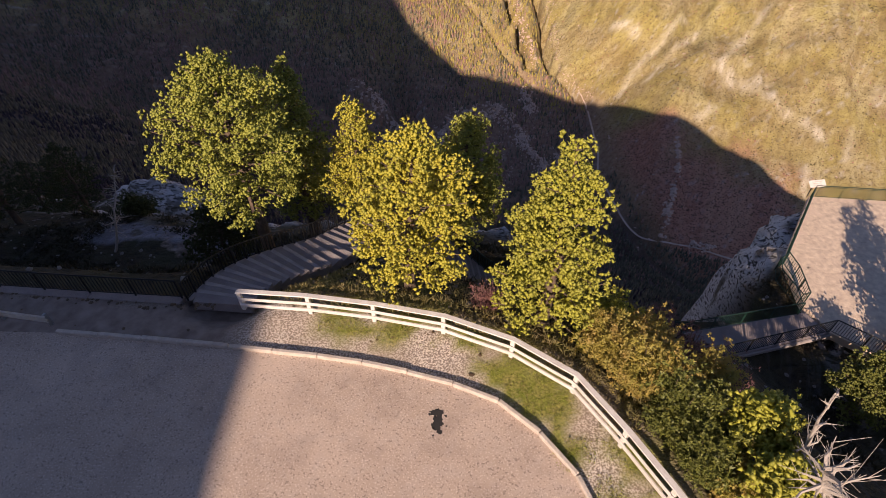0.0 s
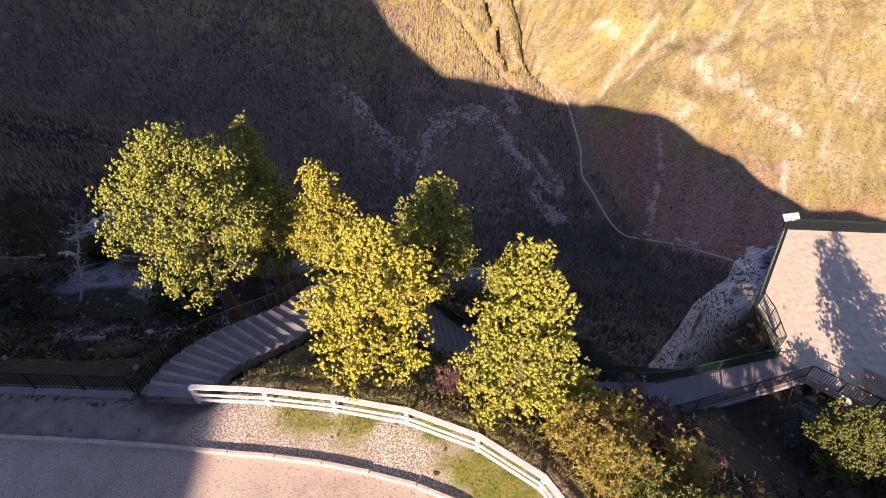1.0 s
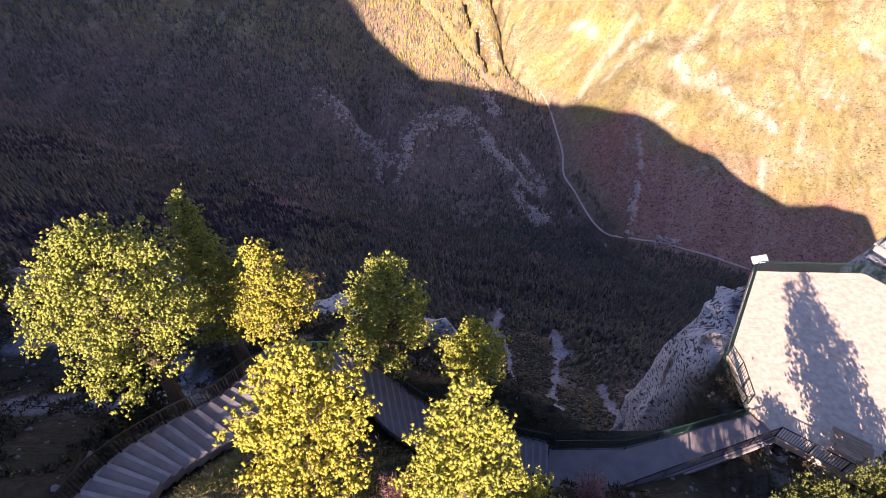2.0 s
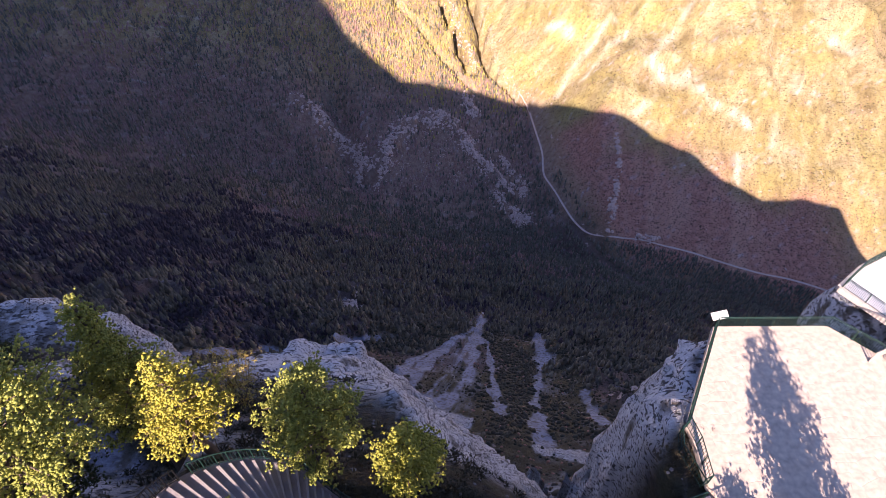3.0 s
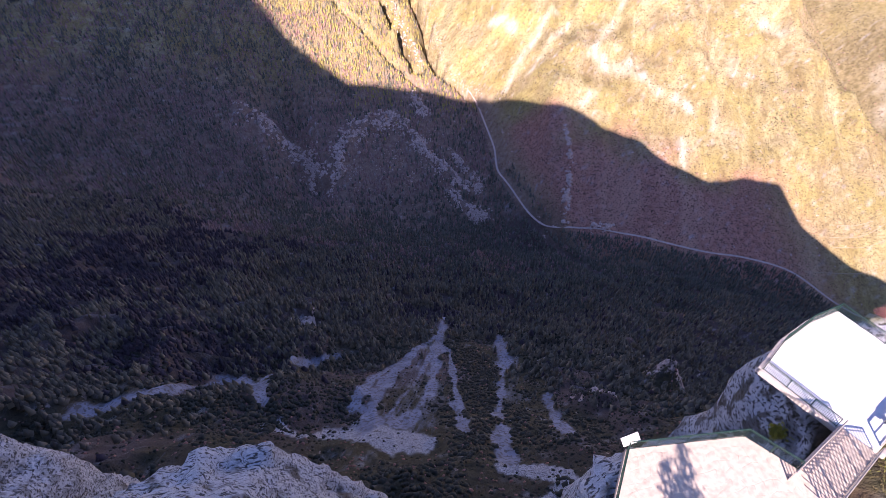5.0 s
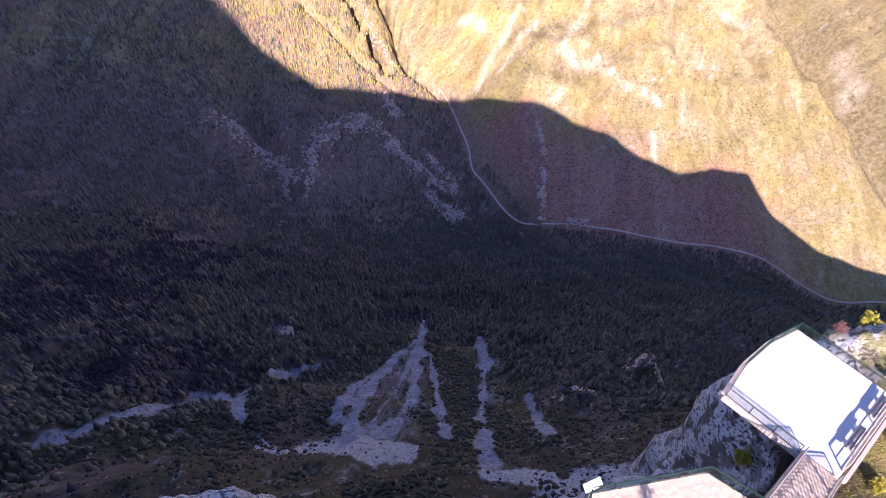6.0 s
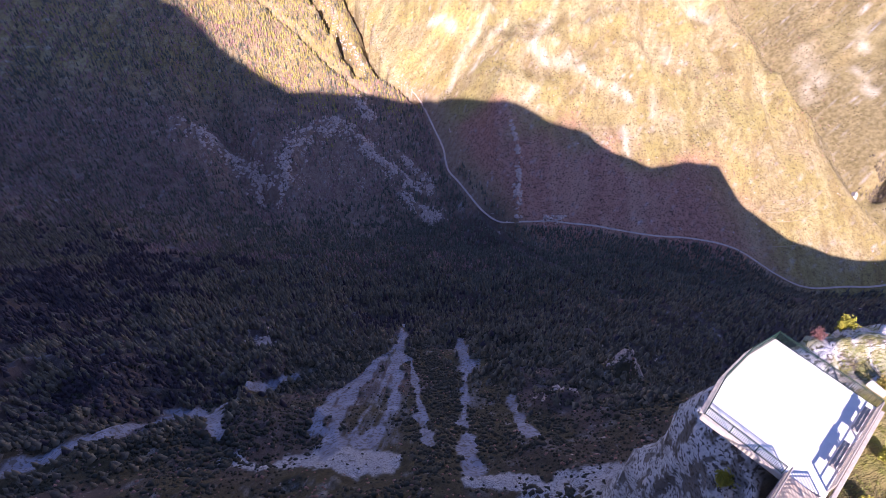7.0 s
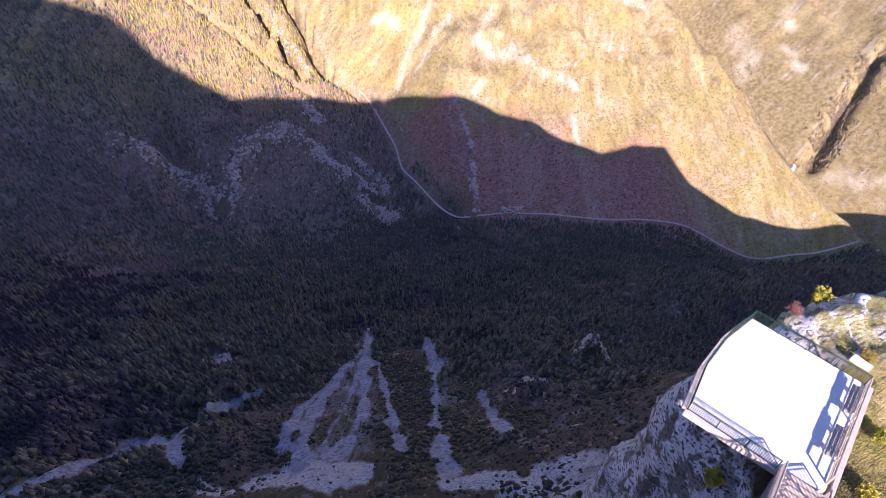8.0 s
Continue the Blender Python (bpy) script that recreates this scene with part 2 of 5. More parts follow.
# purple leafless wood, darkened so that it also carries the left slope's shade
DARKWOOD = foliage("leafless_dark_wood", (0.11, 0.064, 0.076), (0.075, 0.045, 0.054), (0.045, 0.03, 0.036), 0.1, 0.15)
# upper leafless wood, its colour raised to carry the haze
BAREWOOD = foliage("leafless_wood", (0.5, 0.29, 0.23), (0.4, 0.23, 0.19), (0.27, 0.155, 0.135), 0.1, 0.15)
# yellowed conifer needles, sunlight put into the colour
LITWOOD = foliage("sunlit_needles", (0.46, 0.37, 0.09), (0.3, 0.26, 0.075), (0.56, 0.43, 0.12), 0.1)
SCRUB = foliage("scrub", (0.34, 0.15, 0.1), (0.16, 0.08, 0.06), (0.5, 0.24, 0.17), 0.1, 0.1)
OLIVE = foliage("olive_scrub", (0.13, 0.1, 0.035), (0.08, 0.07, 0.025), (0.18, 0.125, 0.05), 0.1)
STONE = plain("grey_stone", (0.3, 0.275, 0.255), (0.16, 0.14, 0.13), 0.5, 0.95, 0, 0.4, 0.05)
CRAG = plain("limestone", (0.76, 0.57, 0.47), (0.42, 0.3, 0.25), 2.0, 0.95, 0, 0.5, 0.4)
BUSH_G = foliage("dark_green_leaves", (0.13, 0.15, 0.03), (0.085, 0.105, 0.024), (0.28, 0.28, 0.06), 0.15)
UNDER = foliage("undergrowth", (0.045, 0.04, 0.018), (0.065, 0.043, 0.024), (0.032, 0.036, 0.014), 0.1)
LITTER = foliage("dead_leaves", (0.07, 0.045, 0.03), (0.11, 0.07, 0.04), (0.2, 0.13, 0.07), 0.05)
GREYWOOD = plain("grey_dead_wood", (0.24, 0.21, 0.19), (0.13, 0.11, 0.1), 0.15, 0.9, 0, 0.5, 0.02)
PALEWOOD = plain("weathered_wood", (0.5, 0.43, 0.37), (0.34, 0.29, 0.25), 0.25, 0.8, 0, 0.3, 0.015)


# ---------------------------------------------------------------- the lie of the land
def lattice(ix, iy, seed):
    """Repeatable random numbers on a grid, 0 to 1."""
    h = (ix.astype(np.int64) * 374761393 + iy.astype(np.int64) * 668265263 + seed * 974634777) & 0xFFFFFFFF
    h = ((h ^ (h >> 13)) * 1274126177) & 0xFFFFFFFF
    return ((h ^ (h >> 16)) & 0xFFFFFF) / float(0xFFFFFF)


def vnoise(x, y, seed=0):
    """Smooth noise, -1 to 1, with features about one unit across."""
    fx, fy = np.floor(x), np.floor(y)
    u, v = x - fx, y - fy
    u, v = u * u * u * (u * (6 * u - 15) + 10), v * v * v * (v * (6 * v - 15) + 10)
    a, b = lattice(fx, fy, seed), lattice(fx + 1, fy, seed)
    c, d = lattice(fx, fy + 1, seed), lattice(fx + 1, fy + 1, seed)
    return 2 * ((a * (1 - u) + b * u) * (1 - v) + (c * (1 - u) + d * u) * v) - 1


def fbm(x, y, size, octaves=4, seed=0, ridged=False):
    total, amp = 0.0, 1.0
    for k in range(octaves):
        n = vnoise(x / size * 2 ** k + 17.3 * k, y / size * 2 ** k - 9.1 * k, seed + k)
        total = total + amp * ((1 - 2 * np.abs(n)) if ridged else n)
        amp *= 0.5
    return total


def step(a, b, x):
    t = np.clip((x - a) / (b - a), 0, 1)
    return t * t * (3 - 2 * t)


def side(line, x, y):
    """Distance to a line of corners, positive on its left side."""
    best, sign = np.full(np.shape(x), 1e9), np.ones(np.shape(x))
    for (ax, ay), (bx, by) in zip(line, line[1:]):
        ex, ey = bx - ax, by - ay
        t = np.clip(((x - ax) * ex + (y - ay) * ey) / (ex * ex + ey * ey), 0, 1)
        d = np.hypot(x - ax - t * ex, y - ay - t * ey)
        s = np.where(ex * (y - ay) - ey * (x - ax) > 0, 1.0, -1.0)
        near = d < best - 1e-6
        best, sign = np.where(near, d, best), np.where(near, s, sign)
    return best * sign


def bump(x, y, cx, cy, rx, ry):
    return np.exp(-((x - cx) / rx) ** 2 - ((y - cy) / ry) ** 2)


GROUND = -0.45          # the car park
DECK_P, DECK_Q = -9.5, -12.5   # the two viewing decks
# the lower deck
Q_EDGE = [(41.45, 36.0), (44.7, 37.9), (48.2, 39.2), (51.5, 39.8), (53.95, 32.2), (45.2, 28.4), (43.95, 29.9)]
# the edge of the car park, and the rim of the cliffs
EDGE = [(-90, 16.0), (-20, 14.3), (-9.6, 13.4), (-7.4, 13.1), (-4.9, 12.8), (-2.4, 12.4), (0.1, 11.9), (2.5, 10.9), (4.4, 9.5), (5.5, 7.6), (6.5, 5.6),
        (8.6, 2.5), (12.5, 0), (19, -9), (34, -36), (48, -90)]
RIM = [(-150, 95), (-60, 62), (-38, 55), (-28, 53.5), (-21, 50.5), (-15, 48), (-8, 46.3), (-3, 46.2), (1, 46), (5, 45.5), (10, 45), (15, 44.5), (18.5, 43), (19, 36), (17, 28), (15.5, 23.5), (18, 21.6), (20.5, 25), (23.5, 30), (26.3, 32.3), (35, 31.6), (38.5, 29.5), (41.3, 31.5), (41.8, 35.8),
       (43.3, 37.8), (44.8, 38.4), (47.5, 39.0), (51.5, 39.4), (54.5, 38.6), (57, 39.6), (60.5, 39.8), (64, 39.4), (80, 36), (110, 22), (140, -30), (170, -120)]
# outer and inner edges of the stairs that wind down from the car park
OUTER = [(-9.5, 13.5), (-9.06, 14.1), (-8.63, 15.28), (-8.03, 16.29), (-7.31, 17.27), (-6.51, 18.13), (-5.7, 19.6), (-4.9, 20.9), (-3.6, 21.8), (-1.8, 22.3), (0.0, 22.0), (1.1, 21.2),
         (2.5, 20.3), (4.5, 19.6), (7.0, 19.2), (9.3, 19.05)]
INNER = [(-6.9, 13.4), (-6.6, 13.75), (-6.42, 14.64), (-5.98, 15.25), (-5.41, 16.0), (-4.78, 16.73), (-4.1, 18.0), (-3.4, 19.2), (-2.6, 19.9), (-1.5, 20.2), (-0.5, 20.0), (0.1, 19.3),
         (1.2, 18.3), (3.4, 17.4), (6.0, 16.7), (8.6, 16.3)]


def spline(points, n):
    """n + 1 even steps along a smooth curve through the points."""
    p = np.array([points[0], *points, points[-1]], float)
    out = []
    for k in range(1, len(p) - 2):
        for t in np.linspace(0, 1, 20, endpoint=False):
            a, b, c, d = p[k - 1], p[k], p[k + 1], p[k + 2]
            out.append(0.5 * (2 * b + (c - a) * t + (2 * a - 5 * b + 4 * c - d) * t * t + (3 * b - a - 3 * c + d) * t ** 3))
    out = np.array(out + [p[-1]])
    run = np.r_[0, np.cumsum(np.linalg.norm(np.diff(out, axis=0), axis=1))]
    return np.stack([np.interp(np.linspace(0, run[-1], n + 1), run, out[:, k]) for k in range(out.shape[1])], 1)


STEPS = 50
PACE = np.linspace(0, 1, STEPS + 1)
PACE = np.round(500 * (1.18 * PACE - 0.18 * PACE ** 2)).astype(int)      # the treads grow shorter on the way down
STEP_OUT, STEP_IN = spline(OUTER, 500)[PACE], spline(INNER, 500)[PACE]
# the upper flight swings round before it drops
STEP_OUT[:13] = spline([(-9.42, 13.2), (-9.36, 14.1), (-9.1, 15.2), (-8.5, 16.3), (-7.5, 17.5), (-6.62, 18.35), STEP_OUT[12]], 12)
STEP_IN[:13] = np.stack([np.interp(range(13), range(0, 13, 2), v) for v in ((-7.2, -7.12, -6.88, -6.4, -5.78, -5.0, -4.22), (13.0, 13.75, 14.6, 15.3, 16.0, 16.8, 17.8))], 1)
STEP_Z = np.linspace(-0.45, -9.5, STEPS + 1)
OUTER_LINE = [tuple(p) for p in STEP_OUT[::2]]
STAIR_BED = [(*((STEP_OUT[k] + STEP_IN[k]) / 2), STEP_Z[k]) for k in range(2, STEPS + 1, 2)]
STAIR_BED += [(9.5 + 1.15 * k, 17.7 + 0.18 * k, -9.5) for k in range(11)]
CREEK = ([560, 640, 800, 1000, 1021, 1045, 1079, 1103, 1125, 1195, 1240, 1400, 1800, 4000], [350, 318, 290, 300, 286, 280, 255, 234, 233, 225, 229, 215, 60, -200])
SIDE_SLOT = [(190, 1105), (187, 1125), (180, 1142), (167, 1192), (152, 1274), (144, 1309), (120, 1420)]


# ridges of broken rock on the shaded slopes
RIDGES = [([(-170, 988), (-145, 978), (-112, 963), (-77, 940), (-41, 857)], 13), ([(114, 971), (69, 961), (33, 942), (4, 896), (-24, 841)], 13), ([(134, 959), (168, 887), (194, 851), (246, 795)], 9),
          ([(196, 800), (244, 731)], 9), ([(412, 813), (399, 748), (379, 697)], 2.2), ([(372, 690), (350, 640)], 5), ([(210, 900), (262, 812)], 5), ([(171, 1030), (178, 985)], 9), ([(395, 618), (420, 612)], 5),
          ([(170, 160), (184, 163)], 6), ([(106, 138), (120, 134)], 4.5), ([(-40, 296), (-28, 290)], 6)]


SPUR_RAVINE = [(1256, 617), (1206, 594), (1147, 572), (1095, 548), (1053, 525)]


def near_flank(x, y):
    z = np.interp(y, [20, 45, 60, 100, 140, 180, 315, 400, 600, 760, 1000, 4000], [-75, -104, -122, -165, -207, -238, -342, -402, -528, -610, -700, -1400])
    z = z - (0.2 * step(50, 120, y) + 0.1 * step(170, 330, y)) * (x - 45)
    z = z - 0.9 * np.clip(x - 150, 0, 1e4) * (1 - step(60, 300, y))
    z = z - 0.22 * np.clip(x - 480, 0, 1e4) * step(150, 350, y)
    return z + 0.00012 * np.clip(np.abs(x - 40) - 150, 0, 1e4) ** 2 * step(60, 300, y) * 0.2


def far_flank(x, y):
    creek = np.interp(y, *CREEK)
    bed = -592 + 0.12 * (y - 640)
    left = -598 + 0.38 * (y - 760) - 0.12 * (x + 20)
    bed = bed + step(1010, 1060, y) * np.clip(-598 + 0.38 * (y - 760) - 0.12 * (creek + 20) - 25 - bed, 0, 1e4)
    right = -572 + 0.40 * (0.30 * (x - 330) + 0.95 * (y - 640))
    left = np.minimum(left, bed + 0.9 * (creek - x))
    left = np.maximum(left, bed - 0.7 * np.clip(creek - x, 0, 1e4))
    right = right - 0.95 * np.clip(x - 930 - 14 * vnoise(y / 60, 0 * y, 79), 0, 1e4)
    right = np.maximum(right, -600 + 0.62 * (x - 1075) + 0.12 * (y - 500))
    right = right - 24 * np.exp(-(side(SPUR_RAVINE, x, y) / 16) ** 2) * step(1000, 1060, x)
    right = np.minimum(right, bed + 0.75 * (x - creek))
    far = np.where(x < creek, left, right)
    far = far - 60 * np.exp(-((x - creek - 8 * vnoise(y / 20, 0 * y, 77)) / 10) ** 2) * step(1005, 1040, y)
    far = far - 75 * np.exp(-((side(SIDE_SLOT, x, y) + 6 * vnoise(x / 20, y / 20, 77)) / 13) ** 2) + 34 * bump(x, y, 152, 1172, 13, 9) + 26 * bump(x, y, 138, 1262, 12, 8)
    far = far - 20 * np.exp(-((x - (182 - 0.66 * (y - 1053)) - 6 * vnoise(y / 25, 0 * y, 78)) / 9) ** 2) * step(1020, 1070, y)
    # the gully between the two crags
    far = far - 52 * np.exp(-((x - (-60 + (y - 860) * -0.22)) / 32) ** 2) * step(760, 860, y) * (1 - step(1000, 1200, y))
    return far


def height(x, y, rough=True):
    x, y = np.asarray(x, float), np.asarray(y, float)
    d = side(EDGE, x, y)
    top = np.interp(d, [-400, -60, -22, -8, 0, 1.2, 2, 5, 10, 14, 17, 22, 29, 35, 60], [60, 6, 0.0, GROUND, GROUND - 0.05, GROUND - 0.12, -1.1, -2.6, -6.0, -9.8, -11.2, -15.5, -24, -28, -40])
    # the spur that carries the decks
    spur = np.interp(x, [8, 14, 21, 37, 41, 55, 60, 110], [-30, -10.9, -10.3, -11.0, -13.7, -13.7, -13.8, -16])
    spur = spur - 0.25 * np.clip(12 - y, 0, 10) * step(14, 20, x) - 3.0 * bump(x, y, 39.5, 31, 3.0, 9)
    w = step(9, 20, x)
    top = np.where(d > 0, top * (1 - w) + np.maximum(top, spur) * w, top)
    # the pale slab that dips away from the lower stairs
    dip = -28.2 - 1.5 * np.clip(x, 0, 40) + 1.5 * np.clip(44 - y, 0, 60) + 10 * step(3, 10, -x)
    top = np.where((x < np.where(y > 30.5, 23.5, 19.8)) & (y > 20), np.minimum(top, dip), top)
    top = top - 9.5 * bump(x, y, -17, 49, 5.5, 9)
    m = (x > -60) & (x < -4) & (y > 10) & (y < 50)
    if np.any(m):
        left = np.zeros(x.shape)
        left[m] = side(OUTER_LINE, x[m], y[m])
        top = top - 5.0 * step(0.6, 4.5, left) * step(1.0, 5, d) * step(5, 9, -x) * (1 - step(11, 24, d)) * (1 - step(32, 60, -x))
    # the crag left of the decks' spur and the pale dome below the stairs
    top = top - 0.5 * bump(x, y, -6, 43, 5, 4) + 4.8 * bump(x, y, -35, 52, 8, 6)
    e = side(RIM, x, y)
    rock = step(-9, 4, e)
    if rough:
        top = top + 0.12 * fbm(x, y, 2.5, 3, 3) * step(0.5, 3, d) + 0.9 * fbm(x, y, 7, 4, 5, True) * rock
    drop = np.interp(e, [-1.5, 0, 2, 8, 25, 60, 6000], [0, 0.8, 9, 40, 105, 260, 26000]) * (0.7 + 1.2 * step(6, 22, x)) * (1 + 1.1 * step(36, 41, x) * step(2.2, 5, e) * (1 - step(60, 70, x)))
    near = near_flank(x, y)
    far = far_flank(x, y)
    if rough:
        calm = 1 - 0.9 * np.clip(bump(x, y, 30, 180, 45, 75) + bump(x, y, 80, 170, 25, 70), 0, 1)
        near = near + calm * 9 * fbm(x, y, 70, 4, 11, True) * step(35, 120, y) + calm * 2.0 * fbm(x, y, 14, 3, 15, True) * step(20, 60, y) * (1 - step(300, 420, y))
        hill = 12 * fbm(x, y, 260, 4, 21, True) + 9 * fbm(0.94 * x - 0.34 * y, (0.94 * y + 0.34 * x) * 0.22, 50, 4, 31, True)
        far = far + hill * step(0, 160, far - (-592 + 0.12 * (y - 640)))
    near = near + 20 * bump(x, y, 176, 163, 13, 9) + 12 * bump(x, y, 112, 136, 10, 8)
    for line, wide in RIDGES[:9]:
        ridge = np.abs(side(line, x, y))
        far = far + (1.0 * wide + 4) * np.exp(-(ridge / (1.3 * wide)) ** 2) * (0.55 + 0.45 * vnoise(x / 9, y / 9, 84))
    deep = np.logaddexp(near / 14, far / 14) * 14
    # the mountain behind, whose skyline throws the shadow over the gorge
    crest = np.interp(x, [-900, -548, -437, -319, -227, -132, -60, -36, -29.9, -27.8, -25, -20, 28, 90, 147, 202, 278, 322, 364, 389, 420, 452, 513, 539, 571, 606, 645, 693, 1500],
                      [520, 340, 212, 115, 96, 72, 44, 41.8, 40, 36.2, 32, 29.5, 31, 26, 16, -30, -70, -109, -133, -152, -149, -147, -167, -238, -279, -310, -328, -353, -500])
    hill_b = crest - 0.62 * np.abs(y + 60)
    if rough:
        hill_b = hill_b + 3 * fbm(x, y, 30, 3, 41) * step(-25, -50, y) * step(45, 120, np.abs(x))
    z = np.where(e > -1.5, np.maximum(np.minimum(top, top - drop), deep), top)
    b = step(-16, -45, y)
    z = np.where(b > 0, z * (1 - b) + np.where(x > 150, hill_b, np.maximum(z, hill_b)) * b, z)
    # unseen steep mountainside added close behind the car park, left of the sunlit part, to block skylight
    back = x - 0.315 * (y + 60)
    wall = np.interp(back, [-200, -60, -36, -29.9], [60, 42, 40.5, 38]) - 0.539 * (y + 60) - 1.5
    m = step(31, 35, -back) * step(9, 13, -y) * (1 - step(56, 62, -y)) * (1 - step(90, 130, -x))
    z = np.where(m > 0, np.maximum(z, z * (1 - m) + wall * m), z)
    # room for the stairs
    m = (x > -12) & (x < 24) & (y > 12) & (y < 25)
    if np.any(m):
        xs, ys, zs = x[m], y[m], z[m]
        for px, py, pz in STAIR_BED:
            r = np.hypot(xs - px, ys - py)
            zs = np.where(r < 1.35, np.minimum(zs, pz - 0.35), np.where(r < 3.2, np.minimum(zs, pz - 0.35 + (r - 1.35) * 1.1), zs))
        z = z.copy()
        z[m] = zs
    return z


# ---------------------------------------------------------------- mesh helpers
def mesh_of(name, verts, faces, mat=None):
    """A mesh from arrays of corners and of equal-sided faces."""
    verts, faces = np.asarray(verts, np.float32), np.asarray(faces, np.int32)
    me = bpy.data.meshes.new(name)
    k = faces.shape[1]
    me.vertices.add(len(verts))
    me.vertices.foreach_set("co", verts.ravel())
    me.loops.add(faces.size)
    me.loops.foreach_set("vertex_index", faces.ravel())
    me.polygons.add(len(faces))
    me.polygons.foreach_set("loop_start", np.arange(0, faces.size, k, dtype=np.int32))
    me.update(calc_edges=True)
    if mat:
        me.materials.append(mat)
    return me


def thing(name, label, category, at=(0, 0, 0), turn=0.0, group="", kind=""):
    """A thing's base point, which carries its parts."""
    ob = new(name)
    ob.matrix_world = Matrix.Translation(at) @ Matrix.Rotation(turn, 4, "Z")
    ob.empty_display_size = 0.2
    return tagged(ob, label, category, group, kind)


def child(name, me, parent, m=None, label=""):
    """One part: a mesh under a thing or a part, at the pose m in its parent."""
    ob = new(name, me)
    ob.parent = parent
    if m is not None:
        ob.matrix_local = m
    return tagged(ob, label)


def finish(bm, name, mat):
    me = bpy.data.meshes.new(name)
    bmesh.ops.recalc_face_normals(bm, faces=bm.faces)
    bm.to_mesh(me)
    bm.free()
    me.materials.append(mat)
    return me


def box(name, sx, sy, sz, mat, bevel=0.01, low=True):
    """A block with eased edges; low: it stands on its origin."""
    bm = bmesh.new()
    bmesh.ops.create_cube(bm, size=1)
    bmesh.ops.scale(bm, vec=(sx, sy, sz), verts=bm.verts)
    if low:
        bmesh.ops.translate(bm, vec=(0, 0, sz / 2), verts=bm.verts)
    if bevel:
        bmesh.ops.bevel(bm, geom=bm.edges[:], offset=bevel, segments=1, affect="EDGES")
    return finish(bm, name, mat)


def rod(name, r0, r1, length, mat, sides=6):
    bm = bmesh.new()
    bmesh.ops.create_cone(bm, cap_ends=True, segments=sides, radius1=r0, radius2=r1, depth=length)
    bmesh.ops.translate(bm, vec=(0, 0, length / 2), verts=bm.verts)
    return finish(bm, name, mat)


def between(a, b, roll=0.0):
    """A pose at a whose z axis points at b."""
    a, b = Vector(a), Vector(b)
    d = b - a
    if abs(d.x) + abs(d.y) < 1e-5:
        return Matrix.Translation(a)
    z = d.normalized()
    x = Vector((-z.y, z.x, 0)).normalized()
    y = z.cross(x)
    m = Matrix((x, y, z)).transposed().to_4x4()
    return Matrix.Translation(a) @ m


def slab(name, outline, top, thick, mat, bevel=0.03):
    """A level plate with the given outline."""
    bm = bmesh.new()
    low = [bm.verts.new((x, y, top - thick)) for x, y in outline]
    high = [bm.verts.new((x, y, top)) for x, y in outline]
    bm.faces.new(high)
    bm.faces.new(low[::-1])
    for k in range(len(outline)):
        j = (k + 1) % len(outline)
        bm.faces.new((low[k], low[j], high[j], high[k]))
    if bevel:
        bmesh.ops.bevel(bm, geom=[e for e in bm.edges if abs(e.verts[0].co.z - e.verts[1].co.z) < 1e-6 and e.verts[0].co.z > top - 1e-4], offset=bevel, segments=2, affect="EDGES")
    bmesh.ops.triangulate(bm, faces=[f for f in bm.faces if len(f.verts) > 4])
    return finish(bm, name, mat)


def inside(outline, x, y):
    x, y = np.asarray(x, float), np.asarray(y, float)
    odd = np.zeros(x.shape, bool)
    for (ax, ay), (bx, by) in zip(outline, outline[1:] + outline[:1]):
        cross = (ay > y) != (by > y)
        odd ^= cross & (x < (bx - ax) * (y - ay) / (by - ay + 1e-12) + ax)
    return odd


# ---------------------------------------------------------------- the ground, one sheet out to the hills
ROAD_LINE = [(290, 1056), (300, 1016), (299, 927), (297, 869), (291, 835), (288, 806), (296, 768), (313, 682), (337, 639), (389, 618), (466, 585), (555, 537), (614, 512),
             (673, 474), (715, 413), (747, 382), (807, 364), (850, 350), (920, 338), (1014, 328)]
SCREES = [((76, 312), (52, 222), 4.5, 7), ((52, 222), (39, 175), 7, 5.5), ((39, 175), (30, 155), 5.5, 5.5), ((30, 155), (18, 138), 5.5, 6),
          ((56, 246), (35, 221), 4, 6), ((35, 221), (16, 186), 6, 6.5), ((16, 186), (6, 150), 6.5, 6), ((6, 150), (2, 128), 6, 8), ((34, 222), (8, 190), 3, 4), ((70, 290), (50, 225), 2.5, 4), ((50, 225), (30, 178), 3, 4), ((30, 178), (14, 148), 3, 4), ((60, 224), (50, 165), 2, 2.5), ((50, 165), (45, 128), 2.5, 3.5), ((8, 190), (-2, 158), 4, 4),
          ((46, 150), (43, 118), 3, 4), ((103, 246), (86, 190), 5, 6), ((86, 190), (66, 141), 6, 5.5), ((66, 141), (50, 94), 5.5, 7), ((94, 148), (80, 108), 3, 4.5),
          ((-50, 198), (-30, 216), 3, 5.5), ((-30, 216), (-11, 228), 5.5, 3), ((-78, 214), (-51, 187), 6, 6), ((-51, 187), (-42, 162), 5, 4), ((-116, 168), (-94, 181), 8, 7), ((-94, 181), (-79, 207), 7, 5)]
FANS = [((68, 292), (40, 205), 4, 14), ((40, 205), (20, 142), 14, 22), ((-40, 208), (-60, 190), 7, 9), ((-100, 176), (-70, 205), 10, 8), ((92, 205), (74, 150), 8, 9)]
# pale stony patches on the slope beside the stairs, and bare slabs under the cliffs
PALE_EARTH = [((-28, 33), (-20, 32.2), 1.7, 1.7), ((-20, 32), (-12.5, 27), 1.6, 1.5), ((-23, 25.3), (-14.5, 24.3), 1.5, 1.3), ((-29, 40), (-19, 35), 1.2, 1.6)]
